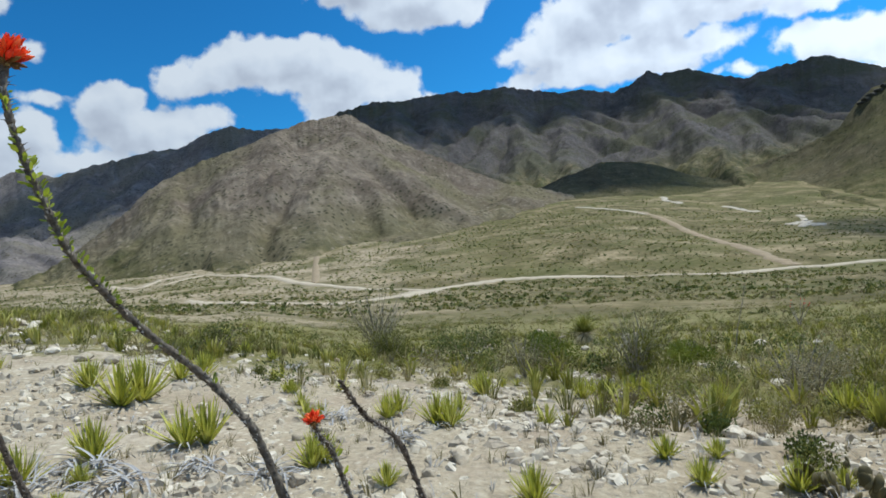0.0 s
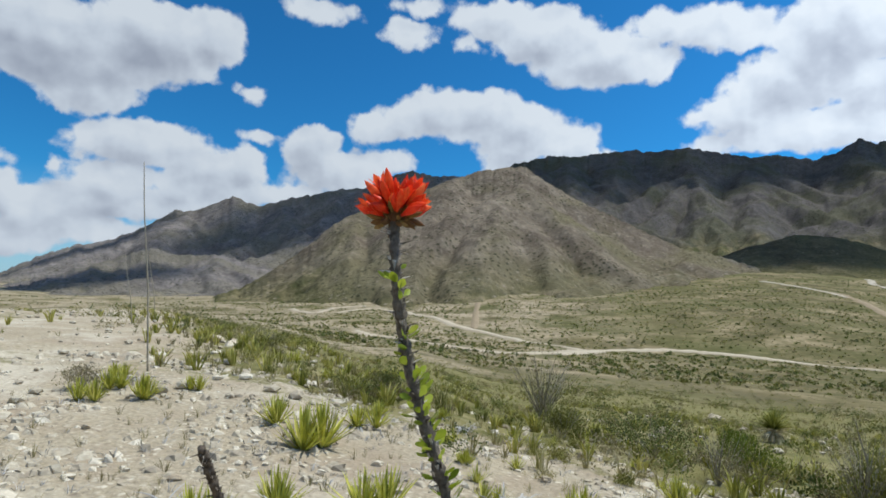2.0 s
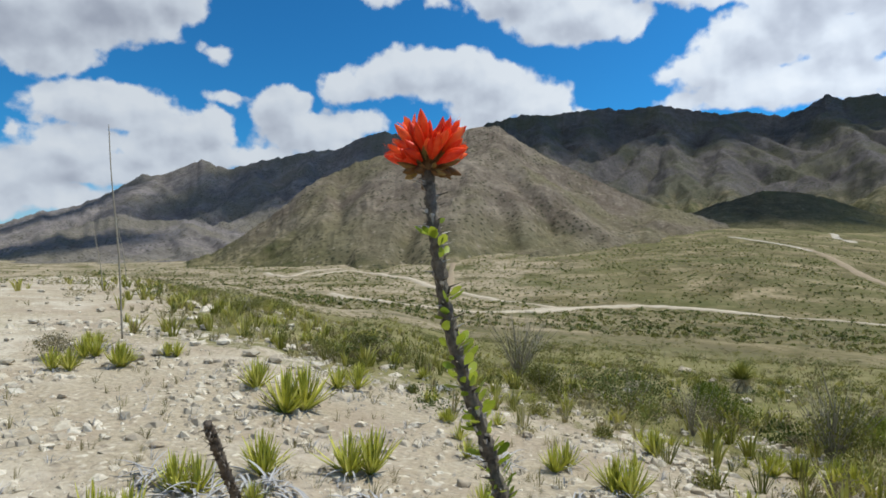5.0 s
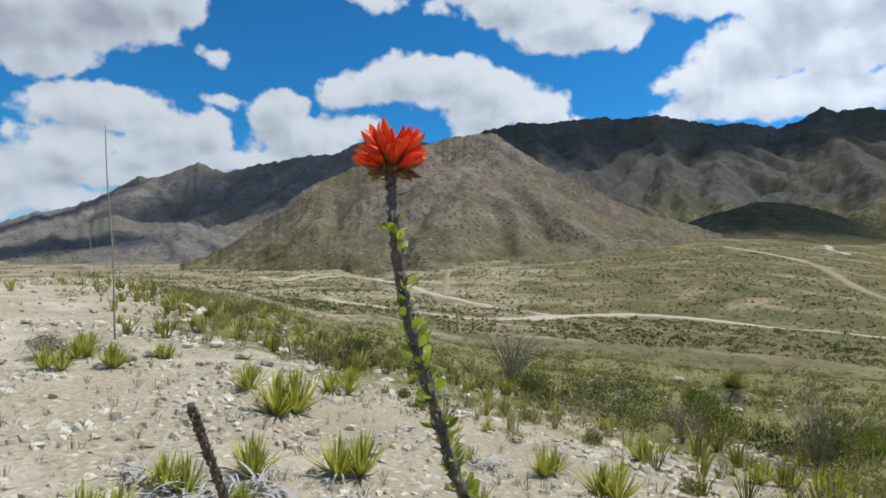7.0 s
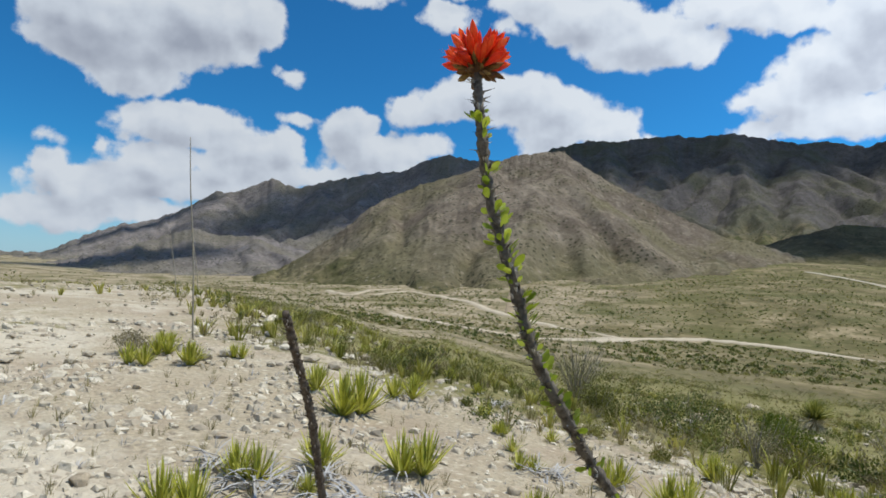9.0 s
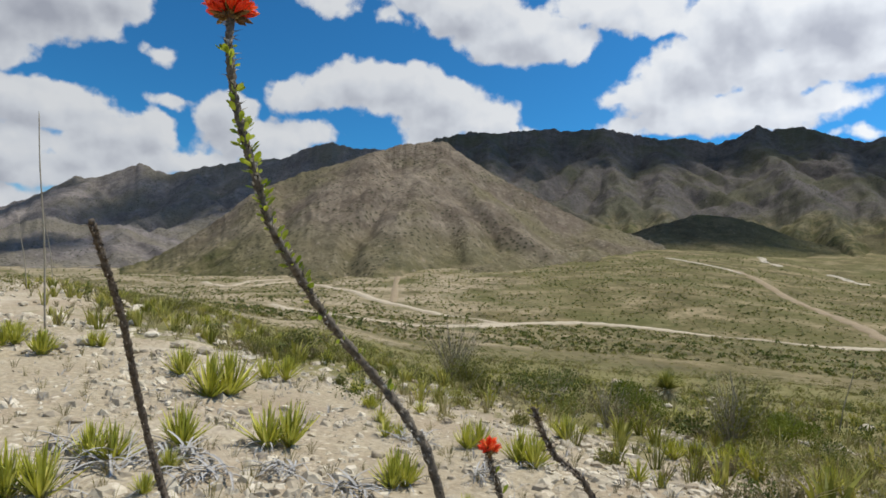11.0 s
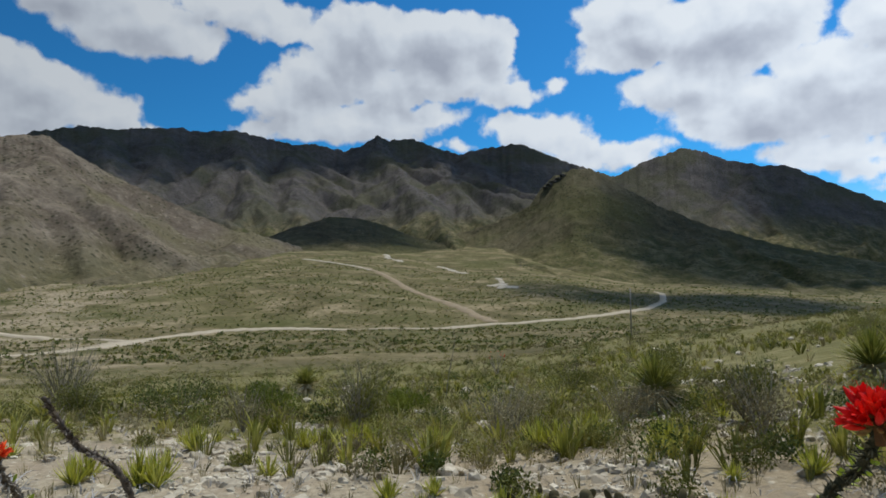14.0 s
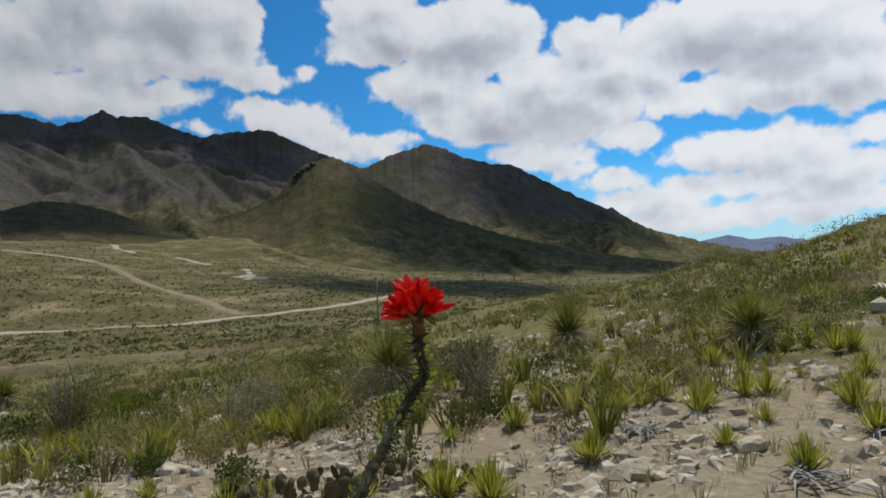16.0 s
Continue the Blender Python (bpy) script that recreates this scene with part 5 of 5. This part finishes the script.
def dead_agave(x, y, w, seed):
    """A collapsed rosette: grey dry leaves lying in a tangle."""
    rnd = random.Random(seed)
    thing = tagged(new("dead_agave"), "collapsed dead agave with tangled grey dry leaves", "dead agave", "dead agaves")
    thing.location = on_land(x, y, 0.0)
    for k in range(34):
        s = w * rnd.uniform(0.5, 0.95)
        m = (Matrix.Translation((rnd.uniform(-0.4, 0.4) * w, rnd.uniform(-0.4, 0.4) * w, 0.01 + 0.03 * rnd.random())) @ Matrix.Rotation(rnd.uniform(0, 6.28), 4, "Z")
             @ Matrix.Rotation(radians(rnd.uniform(-34, 4)), 4, "Y") @ Matrix.Diagonal((s, s, s, 1)))
        piece("dead_leaf", DEAD_LEAVES[k % 3], thing, m)


for k, (x, y, w) in enumerate(DEAD_AGAVES):
    dead_agave(x, y, w, 900 + k)

# ---- stones ----
STONES = [mesh_data("rock", *stone_arrays(40 + k, 3, 0.9), STONE, k % 2 == 0) for k in range(9)]


def rock(x, y, s, k, rnd):
    ob = new("rock", STONES[k % 9])
    ob.location = on_land(x, y, s * 0.12)
    ob.rotation_euler = (rnd.uniform(-0.25, 0.25), rnd.uniform(-0.25, 0.25), rnd.uniform(0, 6.28))
    ob.scale = (s * rnd.uniform(0.85, 1.25), s * rnd.uniform(0.7, 1.0), s * rnd.uniform(0.7, 1.1))
    return tagged(ob, "angular pale limestone rock lying on gravel", "rock", "loose rocks")


rnd = random.Random(77)
for k, (x, y, s) in enumerate(ROCKS):
    rock(x, y, s, k, rnd)
for k in range(300):
    a, r = rnd.uniform(-55, 95), 2.4 + 7.0 * rnd.random() ** 1.4
    x, y = polar(a, r)
    rock(float(x), float(y), 0.03 + 0.12 * rnd.random() ** 3.2, k, rnd)


def greenness(x, y):
    """How thickly the land is grown over, 0 to 1: sparse on the pale crest, dense on the slopes."""
    r, az = np.hypot(x, y), np.degrees(np.arctan2(x, y))
    inner = np.interp(az, (-60, -44, -36, -25, -10, 15, 40, 55, 66, 76, 90), (40, 20, 10.5, 7.5, 5.2, 3.9, 3.4, 3.1, 3.6, 5.4, 7.5))
    g = np.clip((r - inner) / (inner * 0.5), 0, 1)
    thin = np.interp(az, (-60, -44, -38, -30, 60, 75, 90), (0.1, 0.15, 0.6, 0.95, 1, 0.8, 0.7))
    patch = 0.62 + 1.2 * fbm(x / 5.0, y / 5.0, 3, 33) + 1.1 * fbm(x / 34.0, y / 34.0, 3, 35)
    return g * thin * np.clip(patch, 0.06, 1) + np.where(r > 15, 0.03, 0.0)


def build_far_rocks():
    """Loose rocks too far off to pick apart."""
    rnd = random.Random(78)
    shapes = [stone_arrays(60 + k, 1) for k in range(5)]
    soup = Soup()
    for k in range(800):
        if k < 630:
            a, r, s = rnd.uniform(-58, -22), 8 + 34 * rnd.random() ** 1.2, 0.05 + 0.20 * rnd.random() ** 3.2
        else:
            a, r, s = rnd.uniform(-5, 95), 7 + 24 * rnd.random(), 0.10 + 0.26 * rnd.random() ** 2.0
        x, y = polar(a, r)
        v, f = shapes[k % 5]
        v = v * np.array([s * rnd.uniform(0.8, 1.3), s, s * rnd.uniform(0.6, 1.0)])
        soup.add(spin(v, rnd.uniform(0, 6.28), on_land(float(x), float(y), s * 0.2)), f)
    v, f = soup.arrays()
    tagged(mesh_object("rocks", v, f, GRAVEL), "pale limestone rocks scattered between the plants", "rocks", kind="stuff")


build_far_rocks()


def build_gravel():
    rnd = np.random.RandomState(5)
    n = 60000
    a = np.radians(rnd.uniform(-60, 98, n))
    r = 1.6 + 16 * rnd.random(n) ** 1.4
    x, y = r * np.sin(a), r * np.cos(a)
    keep = (fbm(x / 1.3, y / 1.3, 3, 21) > rnd.normal(0.02, 0.16, n)) & (greenness(x, y) < 0.3) & (r < 12)
    x, y, r = x[keep], y[keep], r[keep]
    n = len(x)
    s = (0.008 + 0.075 * rnd.random(n) ** 5) * (0.7 + 0.06 * r)
    z = land(x, y)
    ring = np.array([(1, 0), (0.3, 0.95), (-0.8, 0.6), (-0.7, -0.7), (0.5, -0.85)])
    base = np.concatenate([np.c_[ring, np.full(5, -0.3)], np.c_[ring * 0.55 + np.array([0.12, -0.08]), (0.30, 0.22, 0.36, 0.18, 0.28)]])
    tri = [q for k in range(5) for q in ((k, (k + 1) % 5, 5 + k), (5 + k, (k + 1) % 5, 5 + (k + 1) % 5))] + [(5, 6, 7), (5, 7, 8), (5, 8, 9)]
    ang = rnd.uniform(0, 6.28, n)
    jit = 1 + 0.5 * rnd.uniform(-1, 1, (n, 10, 3))
    p = base[None] * jit * s[:, None, None] * rnd.uniform(0.6, 1.25, (n, 1, 3))
    c, q = np.cos(ang)[:, None], np.sin(ang)[:, None]
    v = np.stack([p[:, :, 0] * c - p[:, :, 1] * q + x[:, None], p[:, :, 0] * q + p[:, :, 1] * c + y[:, None], p[:, :, 2] + (z + 0.15 * s)[:, None]], 2)
    faces = (np.array(tri)[None] + (np.arange(n) * 10)[:, None, None]).reshape(-1, 3)
    tagged(mesh_object("gravel", v.reshape(-1, 3), faces, GRAVEL), "scattered angular pale gravel", "gravel", kind="stuff")


build_gravel()


# ---- growth over the slope and the valley ----
rnd = random.Random(91)
for k in range(70):
    a = rnd.uniform(-22, 92)
    x, y = (float(q) for q in polar(a, rnd.uniform(4.2, 9.0)))
    agave(x, y, rnd.uniform(0.10, 0.20), 2000 + k, False)


def scatter(n, r0, r1, seed, power=0.5, az0=-60, az1=97, grown=True):
    rnd = np.random.RandomState(seed)
    a = np.radians(rnd.uniform(az0, az1, n))
    r = (r0 ** (1 / power) + (r1 ** (1 / power) - r0 ** (1 / power)) * rnd.random(n)) ** power
    x, y = r * np.sin(a), r * np.cos(a)
    if grown:
        keep = rnd.random(n) < greenness(x, y)
        x, y = x[keep], y[keep]
    if r1 > 150:
        lines = np.concatenate(ROAD_LINES)
        gap = np.full(len(x), 1e9)
        for k in range(0, len(lines), 400):
            seg = lines[k:k + 400]
            gap = np.minimum(gap, ((x[:, None] - seg[None, :, 0]) ** 2 + (y[:, None] - seg[None, :, 1]) ** 2).min(1))
        x, y = x[gap > 64], y[gap > 64]
    return x, y, land(x, y), rnd


def tufts(name, label, n, r0, r1, seed, mat, h, blades, width, spread, grown=True, power=0.9, span=(-60, 97)):
    """Tufts of thin blades, as one object."""
    x, y, z, rnd = scatter(n, r0, r1, seed, power, *span, grown=grown)
    n = len(x)
    k = n * blades
    cx, cy, cz = (np.repeat(q, blades) for q in (x, y, z))
    hh = np.repeat(h * (0.5 + rnd.random(n)), blades) * (0.6 + 0.6 * rnd.random(k))
    ang, out = rnd.uniform(0, 6.283, k), spread * hh * rnd.random(k)
    bx, by = cx + np.cos(ang) * hh * 0.12, cy + np.sin(ang) * hh * 0.12
    tx, ty, tz = cx + np.cos(ang) * out, cy + np.sin(ang) * out, cz + hh
    mx, my, mz = (bx * 0.55 + tx * 0.45), (by * 0.55 + ty * 0.45), cz + hh * 0.62
    w = width * hh
    wx, wy = -np.sin(ang + 0.6) * w, np.cos(ang + 0.6) * w
    v = np.stack([np.stack([bx - wx, by - wy, cz - 0.02], 1), np.stack([bx + wx, by + wy, cz - 0.02], 1), np.stack([mx + wx, my + wy, mz], 1),
                  np.stack([mx - wx, my - wy, mz], 1), np.stack([tx, ty, tz], 1)], 1).reshape(-1, 3)
    i = np.arange(k)[:, None] * 5
    faces = [tuple(f) for f in (i + np.array([[0, 1, 2, 3]]))] + [tuple(f) for f in (i + np.array([[3, 2, 4]]))]
    tagged(mesh_object(name, v, faces, mat), label, "grass", kind="stuff")


def clumps(name, label, n, r0, r1, seed, mat, w, h, leaves, leaf, grown=True, power=0.9, category="shrubs", loose=1.0):
    """Low shrubs as clouds of leaf flakes with an uneven outline, as one object."""
    x, y, z, rnd = scatter(n, r0, r1, seed, power, grown=grown)
    n = len(x)
    k = n * leaves
    size = 0.55 + 0.9 * rnd.random(n) ** 1.5
    lob = rnd.uniform(-0.5, 0.5, (n, 4, 2))
    pick = rnd.randint(0, 4, k)
    who = np.repeat(np.arange(n), leaves)
    d = rnd.normal(size=(k, 3))
    d /= np.linalg.norm(d, axis=1)[:, None]
    q = rnd.random(k) ** 0.4 * 0.55
    W, H = w * size[who], h * size[who]
    px = x[who] + (lob[who, pick, 0] * 0.7 + d[:, 0] * q) * W * loose
    py = y[who] + (lob[who, pick, 1] * 0.7 + d[:, 1] * q) * W * loose
    pz = z[who] + np.maximum(0.36 + d[:, 2] * q * 0.95, 0.02 + 0.3 * rnd.random(k)) * H
    s = leaf * (0.5 + rnd.random(k))[:, None]
    u = rnd.normal(size=(k, 3)) + np.array([0, 0, 1.2])
    u /= np.linalg.norm(u, axis=1)[:, None]
    t = np.cross(u, rnd.normal(size=(k, 3)))
    t /= np.linalg.norm(t, axis=1)[:, None] + 1e-9
    p = np.stack([px, py, pz], 1)
    v = np.stack([p - u * s * 0.5, p + t * s * 0.24, p + u * s * 0.5, p - t * s * 0.24], 1).reshape(-1, 3)
    faces = np.arange(k)[:, None] * 4 + np.array([[0, 1, 2, 3]])
    tagged(mesh_object(name, v, faces, mat), label, category, kind="stuff")


tufts("grass", "short dry straw-coloured grass tufts", 1200, 2.5, 9, 1, STRAW, 0.07, 12, 0.02, 1.4, grown=False)
tufts("grass", "dry straw-coloured grass between the shrubs", 10000, 4, 60, 2, STRAW, 0.15, 14, 0.03, 1.4)
tufts("grass", "olive green bunch grass on the slope", 6000, 4, 70, 3, LEAF_OLIVE, 0.17, 14, 0.035, 1.3)
tufts("small_agaves", "small yellow-green agave tufts over the slope", 3000, 4, 40, 4, AGAVE_STUFF, 0.20, 20, 0.05, 1.1)
tufts("grass", "short grey-brown grass on the stony crest", 700, 9, 60, 28, STRAW, 0.09, 10, 0.04, 1.8, grown=False, power=0.7)
tufts("grass", "grey dead grass and leaf litter", 800, 2.5, 9, 5, DEAD, 0.045, 8, 0.05, 3.0, grown=False)
clumps("shrubs", "low olive shrubs on the slope", 900, 6, 60, 11, LEAF_OLIVE, 0.75, 0.40, 190, 0.05, loose=0.7)
clumps("shrubs", "low grey-brown shrubs on the slope", 900, 6, 60, 12, LEAF_GREY, 0.7, 0.36, 150, 0.045, loose=0.7)
clumps("shrubs", "low green shrubs on the slope", 620, 6, 60, 13, LEAF_GREEN, 0.85, 0.5, 200, 0.05, loose=0.7)
clumps("shrubs", "low straw-coloured growth on the slope", 1200, 6, 80, 18, STRAW, 0.7, 0.26, 90, 0.05, loose=0.7)
clumps("shrubs", "olive shrubs down the hillside", 1900, 40, 200, 14, LEAF_OLIVE, 1.5, 0.8, 90, 0.115, loose=0.75)
clumps("shrubs", "straw-coloured growth down the hillside", 1700, 40, 200, 19, STRAW, 1.3, 0.4, 50, 0.115, loose=0.75)
clumps("shrubs", "grey-brown shrubs down the hillside", 1300, 40, 260, 15, LEAF_GREY, 1.5, 0.75, 80, 0.115, loose=0.75)
clumps("shrubs", "dark green shrubs down the hillside", 500, 40, 260, 20, LEAF_GREEN, 1.5, 0.9, 100, 0.115, loose=0.75)
clumps("shrubs", "olive scrub across the valley", 14000, 150, 900, 16, LEAF_OLIVE, 2.0, 1.1, 20, 0.7, power=0.6, loose=0.7)
clumps("shrubs", "dark green scrub across the valley", 8000, 170, 1050, 17, LEAF_GREEN, 2.9, 1.7, 26, 0.85, power=0.62, loose=0.7)
clumps("shrubs", "small dark scrub across the valley", 16000, 150, 800, 29, LEAF_GREEN, 1.5, 0.9, 10, 0.65, power=0.62, loose=0.7)
clumps("shrubs", "grey-brown scrub across the valley", 9000, 150, 850, 26, LEAF_GREY, 2.0, 0.9, 16, 0.6, power=0.65, loose=0.7)
clumps("shrubs", "straw-coloured growth across the valley", 9000, 150, 700, 30, STRAW, 2.2, 0.7, 14, 0.7, power=0.65, loose=0.8)
clumps("shrubs", "low olive growth at the gravel's edge", 700, 3.4, 13, 21, LEAF_OLIVE, 0.44, 0.24, 420, 0.024, loose=0.62)
clumps("shrubs", "low grey-brown growth at the gravel's edge", 420, 3.4, 13, 22, LEAF_GREY, 0.42, 0.22, 340, 0.022, loose=0.62)
clumps("shrubs", "low straw-coloured growth at the gravel's edge", 380, 3.4, 13, 23, STRAW, 0.36, 0.15, 220, 0.024, loose=0.62)
tufts("grass", "olive bunch grass at the gravel's edge", 1100, 3.4, 13, 24, LEAF_OLIVE, 0.15, 22, 0.022, 1.1)
tufts("small_agaves", "small agave tufts at the gravel's edge", 420, 3.6, 13, 25, AGAVE_STUFF, 0.17, 26, 0.04, 0.9)
clumps("shrubs", "low dark green growth at the gravel's edge", 420, 3.4, 14, 27, LEAF_GREEN, 0.5, 0.28, 420, 0.026, loose=0.62)
tufts("grass", "dry olive bunch grass along the edge of the crest", 420, 9, 42, 31, STRAW, 0.15, 18, 0.028, 1.5, grown=False, span=(-39, -20))
tufts("small_agaves", "small agave tufts along the edge of the crest", 150, 9, 36, 32, AGAVE_STUFF, 0.22, 26, 0.04, 0.9, grown=False, span=(-40, -20))
clumps("shrubs", "low grey-green growth along the edge of the crest", 260, 10, 45, 33, LEAF_OLIVE, 0.55, 0.24, 160, 0.035, loose=0.7)
